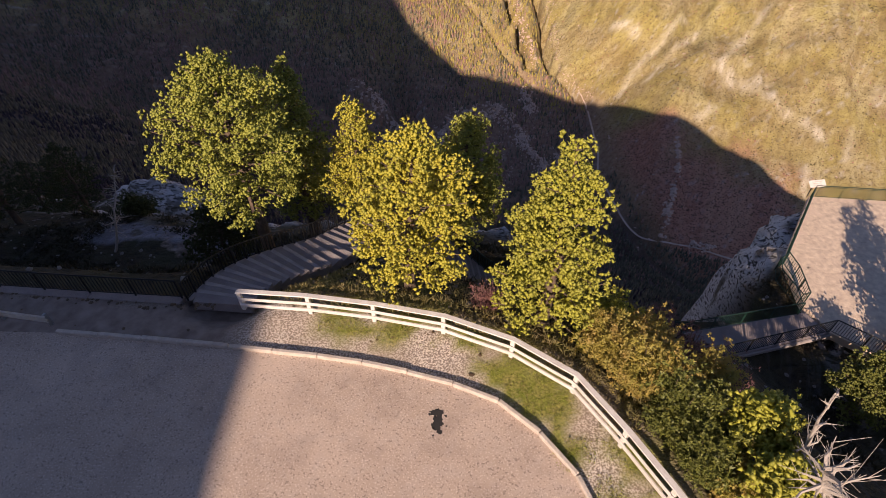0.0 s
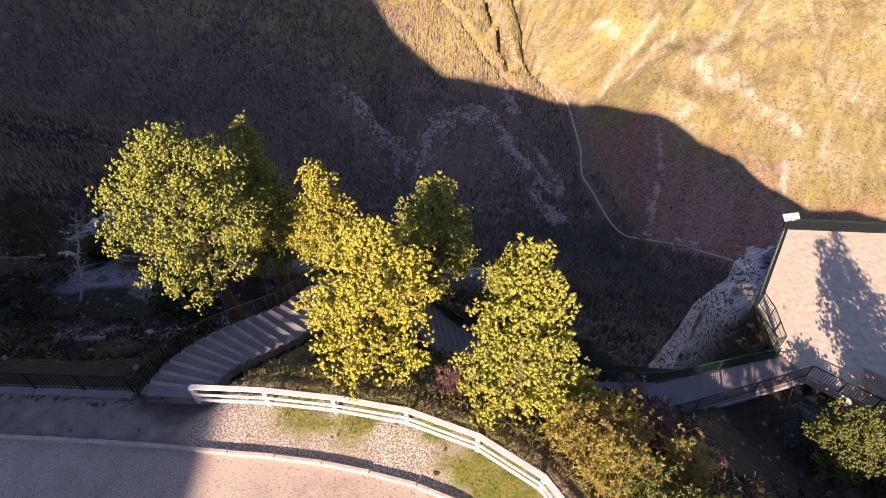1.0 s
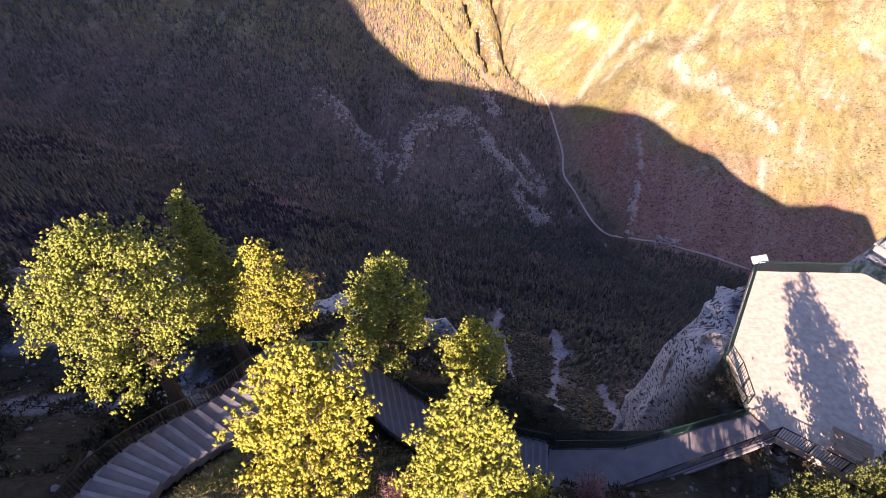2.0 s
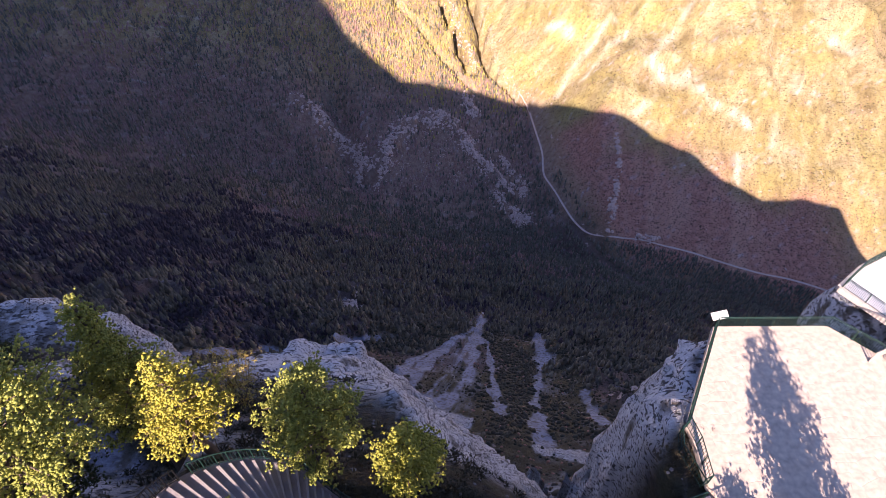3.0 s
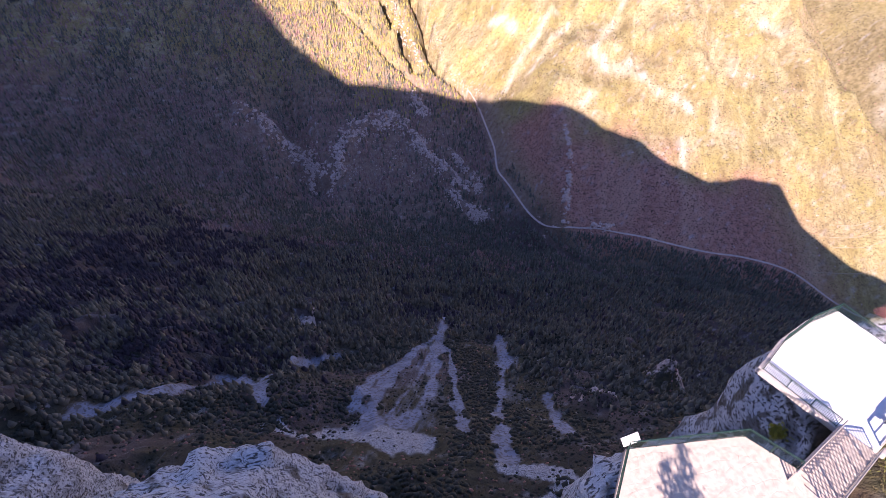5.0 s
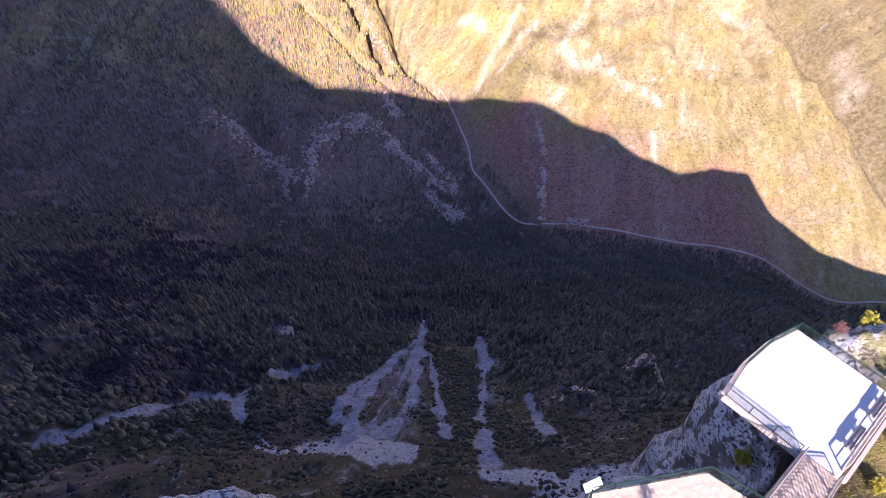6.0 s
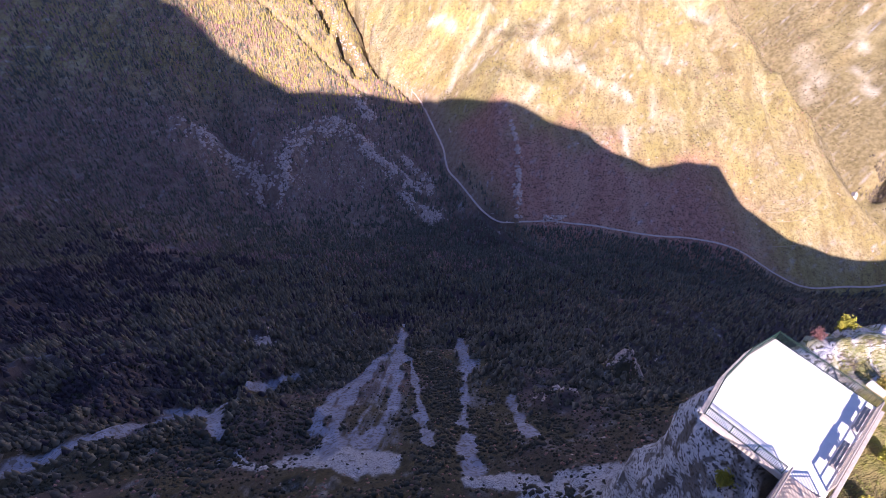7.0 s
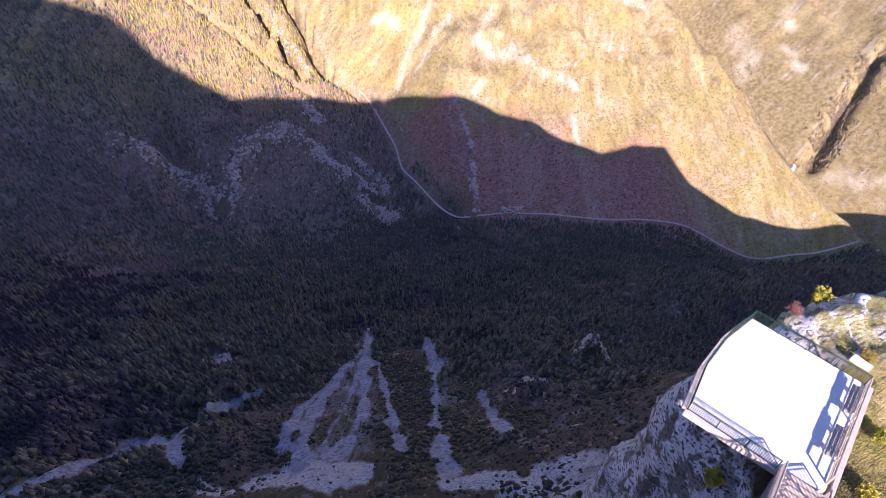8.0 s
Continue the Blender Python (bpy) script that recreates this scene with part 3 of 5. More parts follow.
SLABS = [((-14, 138), (22, 118), 8, 9), ((48, 90), (64, 82), 4, 5), ((-36, 146), (-22, 133), 4, 3), ((62, 68), (84, 76), 8, 7)]
# pale bare streaks on the lit hill
STREAKS = [([(480, 1085), (417, 1045), (351, 992)], 7), ([(505, 1060), (450, 1015), (400, 985)], 5), ([(630, 1075), (577, 1015), (508, 954)], 6), ([(520, 962), (530, 930), (575, 905)], 11), ([(548, 926), (604, 836)], 8), ([(625, 822), (645, 785)], 7), ([(455, 852), (480, 866)], 9),
           ([(604, 736), (585, 686)], 6), ([(757, 866), (750, 845)], 8), ([(855, 930), (880, 908)], 12), ([(1157, 882), (1132, 795)], 14), ([(1112, 800), (1099, 770)], 12), ([(1250, 846), (1228, 800)], 8), ([(1056, 487), (1074, 440)], 12), ([(1074, 432), (1100, 420)], 9), ([(1190, 780), (1170, 700)], 6), ([(352, 1113), (392, 1082)], 7),
           ([(690, 790), (668, 740)], 6)]
LOT = [(-60, 13.2), (-13.8, 11.75), (-9.57, 11.35), (-7.0, 11.05), (-3.93, 10.65), (-1.78, 10.22), (0.29, 9.62), (1.55, 9.1), (2.71, 8.15), (3.57, 7.05), (4.13, 5.95), (4.6, 4.2), (5.6, 0), (9, -9), (16, -24), (-60, -24)]


def line_mask(x, y, a, b, wa, wb):
    ex, ey = b[0] - a[0], b[1] - a[1]
    t = np.clip(((x - a[0]) * ex + (y - a[1]) * ey) / (ex * ex + ey * ey), 0, 1)
    return np.hypot(x - a[0] - t * ex, y - a[1] - t * ey) / (wa + (wb - wa) * t)


def masks(x, y, z, steep):
    """What covers the ground at each place."""
    e, d = side(RIM, x, y), side(EDGE, x, y)
    out = {}
    wob = fbm(x, y, 14, 4, 61)
    near = 1 - step(60, 160, np.hypot(x - 10, y - 10))
    deep = step(60, 130, y) * step(0, 6, e)
    scree = np.zeros(x.shape)
    for a, b, wa, wb in SCREES:
        scree = np.maximum(scree, 1 - step(0.5, 1.05, line_mask(x, y, a, b, wa, wb) + 0.5 * wob + 0.25 * step(60, 90, y)))
    pale, slab_ = np.zeros(x.shape), np.zeros(x.shape)
    for cover, lines in ((pale, PALE_EARTH), (slab_, SLABS)):
        for a, b, wa, wb in lines:
            np.maximum(cover, 1 - step(0.55, 1.15, line_mask(x, y, a, b, wa, wb) + 0.4 * fbm(x, y, 3 if cover is pale else 9, 3, 62)), out=cover)
    for a, b, wa, wb in FANS:
        scree = np.maximum(scree, 0.29 * (1 - step(0.4, 1.3, line_mask(x, y, a, b, wa, wb) + 0.4 * wob)))
    wob2, wob3 = fbm(x, y, 16, 4, 71, True), fbm(x, y, 21, 4, 74)
    crag, lit = np.zeros(x.shape), np.zeros(x.shape)
    for cover, lines, rag, gate in ((crag, RIDGES, 0.6, step(-0.75, 0.0, wob3)), (lit, STREAKS, 0.0, 1.0)):
        for line, wide in lines:
            for a, b in zip(line, line[1:]):
                if cover is lit:
                    np.maximum(lit, np.exp(-1.1 * np.clip(line_mask(x, y, a, b, wide, wide) - 0.35 * wob2, 0, 9) ** 2), out=lit)
                    continue
                np.maximum(cover, (1 - step(0.5, 1.3, line_mask(x, y, a, b, wide * 1.25, wide * 1.25) - rag * wob2 + 0.2)) * gate, out=cover)
    creek = np.interp(y, *CREEK)
    far_right = step(-10, 60, x - creek) * step(560, 640, y + 0.12 * x + 0.6 * np.clip(x - 500, 0, 600))
    out["dry"] = np.clip(far_right * 0.95 + step(1000, 1150, y) * 0.75 + step(-3, 3, x - 40) * step(45, 54, x) * (1 - step(50, 70, y)) * near, 0, 1)
    wide_n = fbm(0.8 * x - 0.6 * y, (0.8 * y + 0.6 * x) * 0.3, 60, 4, 63)
    up = 0.30 * (x - 330) + 0.95 * (y - 640)
    out["olive"] = step(935, 1000, x + 30 * wide_n) * step(380, 440, y) * (0.55 + 0.45 * step(-0.3, 0.3, wide_n))
    # this belt keeps near the hill's shadow line, so its hue stands for shade
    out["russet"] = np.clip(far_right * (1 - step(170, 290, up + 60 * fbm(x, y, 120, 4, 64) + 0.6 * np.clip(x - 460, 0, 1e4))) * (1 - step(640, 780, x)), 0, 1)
    strip_n = step(-3.2, -2.4, d) * (1 - step(0.2, 1.4, d))
    out["scree"] = np.clip(np.maximum(scree, 0.62 * pale), 0, 1)
    out["lime"] = np.clip(lit, 0, 1)
    out["crag"] = np.clip(0.52 * crag, 0, 1)
    wide = fbm(x, y, 45, 4, 66)
    cliff = step(0.75, 1.35, steep + 0.25 * wob) * (1 - step(300, 500, y)) * (1 - step(58, 78, y))
    crest = bump(x, y, -5, 42, 9, 8) + 1.2 * bump(x, y, 7, 38, 9, 10) + bump(x, y, -33, 53, 11, 7) + bump(x, y, 22.5, 30, 5, 5) + bump(x, y, 42, 36, 6, 6) + 1.6 * bump(x, y, 60, 40, 9, 6)
    out["rock"] = np.clip(np.maximum(np.maximum(cliff, step(0.35, 0.8, crest + 0.3 * wob) * step(10, 14, d)), 0.8 * step(0.15, 0.6, slab_ + 0.3 * fbm(x, y, 5, 3, 67))), 0, 1) * np.where(d < 0.3, 0, 1) * np.where(x < 21, step(22, 26, y), 1)
    out["near"] = near
    # where the soil lightened for haze begins
    out["upland"] = step(560, 760, y - 0.15 * x + 40 * wide)
    out["soft"] = np.clip(np.maximum(np.maximum(strip_n, 0.35 * out["dry"] * near), 0.85 * step(0.1, 0.5, out["scree"]) * step(60, 90, y)), 0, 1)
    out["mossy"] = np.clip(bump(x, y, 42, 36, 7, 8) + bump(x, y, 60, 38, 10, 8) + 1.0 * bump(x, y, -31, 45, 14, 8), 0, 1)
    out["meadow"] = step(70, 100, y) * (1 - step(230, 330, y + 0.5 * np.abs(x - 40))) * step(-0.5, 0.2, fbm(x, y, 40, 3, 69) + 0.5 * bump(x, y, 40, 130, 70, 60))
    strip = step(-3.2, -2.4, d) * (1 - step(0.2, 1.4, d)) * step(-60, -20, y + 40) * np.where((x < -9.6) & (d > -0.25), 0, 1)
    n1 = fbm(x, y, 0.9, 4, 81)
    reach = 1.0 + 1.5 * step(0.5, 3.5, x)          # the grass widens from a strip by the fence to the whole verge
    green = step(-0.35, 0.3, n1 + 0.25) * step(-reach - 0.35, -reach + 0.25, d + 0.3 * n1) * step(-5.2, -3.2, x + 0.6 * n1)
    out["path"] = strip * (1 - step(-8.2, -6.6, x + 0.4 * n1))
    out["gravel"] = np.clip(strip, 0, 1)
    out["grass"] = np.clip(strip * green + step(0.4, 1.4, d) * (1 - step(2.5, 5, d)) * step(-0.1, 0.35, n1) * step(-8, -6, x) * (1 - step(8, 10, x)) * 0.7 + out["dry"] * near * step(0.0, 0.3, n1) * 0.7, 0, 1)
    return out


def stations(start, end, knots):
    """Places from start to end whose spacing follows the knots (place, spacing)."""
    out, (at, gap) = [start], zip(*knots)
    while out[-1] < end:
        out.append(out[-1] + float(np.interp(out[-1], at, gap)))
    return np.array(out)


def noise3(p, size, seed):
    """Smooth noise in space, from three crossing sheets."""
    x, y, z = p.T / size
    return (vnoise(x + 0.4 * z, y + 0.9 * z, seed) + vnoise(y * 0.8 - x * 0.3, z + 0.35 * x, seed + 7) + vnoise(z * 0.9 + 0.3 * y, x - 0.4 * z, seed + 13)) / 1.6


def build_ground():
    gx = stations(-1600, 2300, [(-1600, 90), (-500, 14), (-250, 6), (-60, 1.6), (-32, 0.48), (62, 0.48), (80, 1.5), (140, 3.2), (330, 3.6), (420, 6), (800, 7.5), (1250, 16), (2300, 90)])
    gy = stations(-420, 3200, [(-420, 30), (-120, 6), (-64, 1.5), (-54, 1.5), (-20, 1.4), (-8, 1.2), (2, 0.7), (14, 0.46), (60, 0.42), (75, 1.0), (110, 1.6), (330, 3.6), (620, 5), (960, 5.5), (1010, 4), (1330, 4), (1380, 9), (1600, 25), (3200, 90)])
    nu, nv = len(gx), len(gy)
    x, y = np.meshgrid(gx, gy)
    x, y = x.ravel(), y.ravel()
    z = height(x, y)
    inlot = inside(LOT, x, y)
    z = np.where(inlot, np.minimum(z, GROUND - 0.08), z)
    zz = z.reshape(nv, nu)
    sx, sy = np.gradient(zz, gx, axis=1), np.gradient(zz, gy, axis=0)
    steep = np.hypot(sx, sy).ravel()
    p = np.stack([x, y, z], 1)
    cover = masks(x, y, z, steep)
    # broken rock: the faces are pushed in and out along their normals
    amount = cover["rock"] * step(20, 26, y) * (1 - step(90, 130, y)) * step(-70, -45, x) * (1 - step(75, 100, x))
    amount = amount * np.where(inside([(47.5 + 1.14 * (px - 47.5), 34 + 1.14 * (py - 34)) for px, py in Q_EDGE], x, y), 0.15, 1.0)
    normal = np.stack([-sx.ravel(), -sy.ravel(), np.ones(len(x))], 1)
    normal /= np.linalg.norm(normal, axis=1)[:, None]
    q = p * np.array([1, 1, 0.8])
    push = 1.0 * (0.5 - np.abs(noise3(q, 5.5, 3))) + 0.6 * (0.5 - np.abs(noise3(q, 2.1, 5))) + 0.55 * (0.5 - np.abs(noise3(q * np.array([1, 0.6, 1.3]), 1.1, 9))) + 0.2 * noise3(q, 0.6, 19)
    p += normal * (push * amount)[:, None]
    k = (np.arange(nv - 1)[:, None] * nu + np.arange(nu - 1)[None, :]).ravel()
    me = mesh_of("ground", p, np.stack([k, k + 1, k + nu + 1, k + nu], 1), GROUND_MAT)
    for name, values in cover.items():
        me.attributes.new(name, "FLOAT", "POINT").data.foreach_set("value", values.astype(np.float32))
    me.shade_smooth()
    return tagged(new("ground", me), "rocky mountain ground falling into a deep wooded gorge", "terrain", kind="structure")


build_ground()


def ribbon(name, line, width, lift, mat, n):
    p = spline(line, n)
    t = np.gradient(p, axis=0)
    t /= np.linalg.norm(t, axis=1)[:, None]
    side_ = np.stack([-t[:, 1], t[:, 0]], 1)
    rows = []
    zc = height(p[:, 0], p[:, 1])
    zc = np.convolve(np.pad(zc, 4, mode="edge"), np.ones(9) / 9, "valid")
    for k in (-0.5, 0, 0.5):
        q = p + side_ * width * k
        rows.append(np.c_[q, np.clip(height(q[:, 0], q[:, 1]), zc, zc + 0.8) + lift])
    v = np.concatenate(rows)
    m = n + 1
    i = np.arange(n)
    f = np.concatenate([np.stack([i, i + 1, i + m + 1, i + m], 1), np.stack([i + m, i + m + 1, i + 2 * m + 1, i + 2 * m], 1)])
    return mesh_of(name, v, f, mat)


tagged(new("valley_road", ribbon("valley_road", ROAD_LINE, 3.3, 0.6, ROAD, 300)), "pale dirt road winding along the gorge floor", "road", kind="structure")


TERRACES = [[(754, 514), (787, 503), (824, 502), (872, 514)], [(756, 495), (797, 484), (840, 484)], [(694, 470), (768, 448), (805, 448)], [(770, 530), (806, 520), (840, 519)]]
for line in TERRACES:
    tagged(new("footpath", ribbon("footpath", line, 1.1, 0.25, PATH_EARTH, 60)), "narrow trodden terrace line on the dry hillside", "path", kind="structure")


# ---------------------------------------------------------------- far woods and scrub
def cones(x, y, z, h, r, rng, sides=4):
    """Many small ragged conifers: two tiers each."""
    n = len(x)
    a = rng.uniform(0, 6.28, (n, 1)) + np.arange(sides)[None, :] * 2 * math.pi / sides
    out_v, out_f = [], []
    base = 0
    for lo, hi, wide in ((0.08, 0.7, 1.0), (0.42, 1.0, 0.66)):
        rr = r[:, None] * wide * rng.uniform(0.7, 1.2, a.shape)
        ring = np.stack([x[:, None] + rr * np.cos(a), y[:, None] + rr * np.sin(a), z[:, None] + h[:, None] * (lo + rng.uniform(-0.05, 0.08, a.shape))], 2)
        tip = np.stack([x + rng.normal(0, 0.12, n) * r, y + rng.normal(0, 0.12, n) * r, z + h * hi], 1)[:, None]
        v = np.concatenate([ring, tip], 1).reshape(-1, 3)
        k = base + np.arange(n)[:, None] * (sides + 1)
        f = np.stack([k + np.arange(sides), k + (np.arange(sides) + 1) % sides, np.repeat(k + sides, sides, 1)], 2).reshape(-1, 3)
        out_v.append(v)
        out_f.append(f)
        base += len(v)
    return np.concatenate(out_v), np.concatenate(out_f)


def blobs(x, y, z, r, rng, tall=1.0):
    """Many small ragged bushes: jittered eight-sided domes."""
    n = len(x)
    dirs = np.array([(1, 0, 0.1), (0.3, 0.95, 0.1), (-0.8, 0.6, 0.1), (-0.8, -0.6, 0.1), (0.3, -0.95, 0.1), (0.5, 0.3, 0.8), (-0.5, 0.3, 0.75), (0, -0.6, 0.8)])
    tri = np.array([(0, 1, 5), (1, 6, 5), (1, 2, 6), (2, 3, 6), (3, 7, 6), (3, 4, 7), (4, 0, 7), (0, 5, 7), (5, 6, 7)])
    s = r[:, None, None] * rng.uniform(0.6, 1.25, (n, 8, 1))
    turn = rng.uniform(0, 6.28, n)
    c, sn = np.cos(turn)[:, None], np.sin(turn)[:, None]
    d = np.stack([dirs[:, 0] * c - dirs[:, 1] * sn, dirs[:, 0] * sn + dirs[:, 1] * c, np.repeat(dirs[None, :, 2] * tall, n, 0)], 2)
    v = (np.stack([x, y, z], 1)[:, None] + d * s).reshape(-1, 3)
    f = (np.arange(n)[:, None, None] * 8 + tri[None]).reshape(-1, 3)
    return v, f


def woods():
    rng = np.random.default_rng(5)
    n = 212000
    y = 60 + 1460 * rng.random(n) ** 1.0
    x = -0.62 * y - 250 + rng.random(n) * (1.72 * y + 550)
    x, y = np.r_[x, rng.uniform(560, 1180, 16000)], np.r_[y, rng.uniform(120, 390, 16000)]
    n = len(x)
    z = height(x, y)
    m = masks(x, y, z, np.zeros(n))
    creek = np.interp(y, *CREEK)
    clump, patch, mottle = fbm(x, y, 45, 4, 91), fbm(x, y, 170, 3, 95), fbm(x, y, 24, 3, 97)
    right = (x > creek + np.where(y < 800, 22, -6)) & (far_flank(x, y) > near_flank(x, y) - 4)
    rx, ry = zip(*[p for p in ROAD_LINE if p[1] < 700])
    right &= y > np.interp(x, rx, ry) - 7
    open_rock = (1 - np.clip(m["scree"] * 2.2, 0, 1)) * (1 - np.clip(np.maximum(m["rock"], 0.75 * m["crag"]) * 1.5, 0, 1))
    px, py = np.array(spline(ROAD_LINE, 150)).T
    dist = np.full(n, 1e9)
    for k in range(len(px)):
        dist = np.minimum(dist, (x - px[k]) ** 2 + (y - py[k]) ** 2)
    free = (dist > 8 ** 2) & (np.abs(x - creek) > np.where(y > 1010, 13, 4))
    rocky = bump(x, y, 90, 880, 150, 75) + bump(x, y, -100, 950, 70, 35)           # the broken ground round the crags
    want = np.where(right, 0.0, np.clip(0.92 + 0.35 * clump, 0.3, 1)) * open_rock
    want *= np.clip((y - 175 + 75 * step(10, 70, -x) + 95 * step(70, 120, x) - 50 * clump) / 100, 0.0, 1.0)
    want *= 1 - 0.7 * np.clip(rocky, 0, 1)
    for line, wide in RIDGES:
        want *= 0.12 + 0.88 * step(0.5, 1.4, np.abs(side(line, x, y)) / wide + 0.5 * mottle)
    tree = (rng.random(n) < want * 0.66) & free
    # leafless woods high on the slope and in patches, conifers painted yellow where the slope catches the sun
    # the low purple patches are widened to paint shade over the left forest
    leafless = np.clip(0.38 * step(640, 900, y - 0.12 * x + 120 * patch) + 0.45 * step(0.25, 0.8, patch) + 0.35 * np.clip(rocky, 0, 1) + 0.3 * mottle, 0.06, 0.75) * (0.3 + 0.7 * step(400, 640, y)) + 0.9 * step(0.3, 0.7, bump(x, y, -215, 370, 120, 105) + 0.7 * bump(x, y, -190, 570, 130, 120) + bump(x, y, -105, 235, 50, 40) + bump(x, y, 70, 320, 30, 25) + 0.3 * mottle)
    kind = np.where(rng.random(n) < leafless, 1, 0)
    kind = np.where(rng.random(n) < 0.62 * step(900, 1080, y + 60 * patch + 40 * mottle) * step(-70, 60, x + 0.5 * (y - 1100) + 40 * mottle), 2, kind)
    h, r = rng.uniform(6, 13, n) * np.clip(0.35 + y / 600, 0.5, 1.0), rng.uniform(1.4, 2.6, n)
    # lighter needles far off and to the right, haze and light painted in
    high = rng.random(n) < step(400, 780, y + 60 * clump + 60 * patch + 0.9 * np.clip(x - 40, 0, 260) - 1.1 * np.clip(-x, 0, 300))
    for label, c, mat in (("dense dark pine forest on the near gorge slope", tree & (kind == 0) & ~high, FOREST), ("pine forest climbing the far slope, needles lightened for haze", tree & (kind == 0) & high, HIGHWOOD)):
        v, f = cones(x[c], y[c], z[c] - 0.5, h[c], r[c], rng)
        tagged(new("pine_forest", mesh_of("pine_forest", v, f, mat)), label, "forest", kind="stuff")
    # on the left the darkened wood reaches farther up, as painted shade
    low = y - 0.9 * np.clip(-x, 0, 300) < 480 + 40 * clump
    for name, label, which, mat in (("bare_woods", "leafless purple-brown woods on the upper slopes", (kind == 1) & ~low, BAREWOOD), ("bare_woods", "purple leafless woods low in the gorge, darkened for shade", (kind == 1) & low, DARKWOOD),
                                   ("sunlit_woods", "conifers on the sunlit slope, needles coloured yellow for the sun", kind == 2, LITWOOD)):
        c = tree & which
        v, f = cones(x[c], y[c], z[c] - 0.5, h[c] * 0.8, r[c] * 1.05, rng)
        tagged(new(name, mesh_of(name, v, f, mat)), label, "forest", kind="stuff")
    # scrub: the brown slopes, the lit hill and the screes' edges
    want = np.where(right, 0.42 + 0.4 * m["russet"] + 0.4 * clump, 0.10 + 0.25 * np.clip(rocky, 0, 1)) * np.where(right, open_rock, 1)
    want = np.where(y < 300, 0.5 * open_rock * np.clip(0.6 + clump, 0.1, 1), want)
    pick = (rng.random(n) < want * 0.62) & ~tree & free
    r = rng.uniform(0.6, 1.6, n) ** 1.2 * np.clip(y / 650, 0.5, 1.1)
    # russet scrub along the painted shade belt, olive on the lit hill
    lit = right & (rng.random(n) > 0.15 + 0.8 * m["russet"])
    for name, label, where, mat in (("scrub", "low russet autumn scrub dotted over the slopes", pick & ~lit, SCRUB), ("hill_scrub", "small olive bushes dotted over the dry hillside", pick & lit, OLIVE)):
        v, f = blobs(x[where], y[where], z[where] - 0.2, r[where], rng)
        tagged(new(name, mesh_of(name, v, f, mat)), label, "scrub", kind="stuff")
    # the spur beyond the lit hill
    k = 10000
    x, y = rng.uniform(930, 1420, k), rng.uniform(420, 1150, k)
    ok = fbm(0.8 * x - 0.6 * y, (0.8 * y + 0.6 * x) * 0.3, 30, 4, 87) > rng.normal(0, 0.35, k)
    v, f = blobs(x[ok], y[ok], height(x[ok], y[ok]) - 0.3, rng.uniform(0.6, 1.9, int(ok.sum())), rng)
    tagged(new("spur_scrub", mesh_of("spur_scrub", v, f, OLIVE)), "olive and brown scrub in lines down the far spur", "scrub", kind="stuff")
    k = 1500
    p = spline(SPUR_RAVINE, k - 1) + rng.normal(0, 14, (k, 2))
    p = p[fbm(p[:, 0], p[:, 1], 25, 3, 89) > -0.15]
    k = len(p)
    v, f = cones(p[:, 0], p[:, 1], height(p[:, 0], p[:, 1]) - 0.5, rng.uniform(4, 9, k), rng.uniform(1.2, 2.4, k), rng)
    tagged(new("pine_forest", mesh_of("pine_forest", v, f, FOREST)), "dark pines filling a ravine on the far spur", "forest", kind="stuff")
    # dark bushes on the meadows under the cliffs
    k = 26000
    x, y = rng.uniform(-140, 180, k), 46 + 226 * rng.random(k)
    z = height(x, y)
    m = masks(x, y, z, np.zeros(k))
    ok = rng.random(k) < (1 - np.clip(m["scree"] * 1.6, 0, 1)) * np.clip(0.5 + 0.8 * fbm(x, y, 22, 4, 98) + 1.1 * bump(x, y, -48, 160, 42, 26) + 0.7 * bump(x, y, 80, 90, 50, 40) + 0.9 * bump(x, y, 130, 150, 60, 35), 0.08, 1) * (side(RIM, x, y) > 5)
    x, y, z = x[ok], y[ok], z[ok]
    v, f = blobs(x, y, z - 0.1, rng.uniform(0.4, 1.1, len(x)) * (0.75 + 0.6 * (fbm(x, y, 22, 4, 98) > 0.2) + 0.9 * bump(x, y, -48, 160, 42, 26)), rng, 1.2)
    tagged(new("gorge_bushes", mesh_of("gorge_bushes", v, f, UNDER)), "dark low bushes dotted over the meadows below the cliffs", "bushes", kind="stuff")
    # crags of broken rock, and the rocky lips of the stream's slot
    xs, ys, rs = [], [], []
    for lines, per, low, high in ((RIDGES, 2.6, 0.8, 4.4), (STREAKS, 0.15, 0.4, 1.0)):
        for line, wide in lines:
            for a, b in zip(line, line[1:]):
                many = int(3 * per * math.dist(a, b) * (wide / 8) ** 0.7)
                t = rng.random(many)
                u, w = a[0] + (b[0] - a[0]) * t + rng.normal(0, 0.85 if lines is RIDGES else 1.35, many) * wide, a[1] + (b[1] - a[1]) * t + rng.normal(0, 0.85 if lines is RIDGES else 1.35, many) * wide
                ok = 0.6 * fbm(u, w, 21, 4, 74) + 0.8 * fbm(u, w, 7, 2, 75) > (0.05 if lines is RIDGES else 0.2)
                xs.append(u[ok])
                ys.append(w[ok])
                rs.append((rng.uniform(low, high, many) * (0.35 + 0.65 * rng.random(many)))[ok] * (0.4 if a[1] < 200 else 1.0))
    # single rocks all over the broken ground
    u, w = rng.normal(90, 105, 1500), rng.normal(880, 55, 1500)
    ok = fbm(u, w, 18, 3, 76) > 0.1
    xs.append(u[ok])
    ys.append(w[ok])
    rs.append(rng.uniform(0.5, 1.4, int(ok.sum())))
    yy = rng.uniform(1020, 1300, 380)
    xs.append(np.interp(yy, *CREEK) + 20 + rng.normal(0, 6, 380))
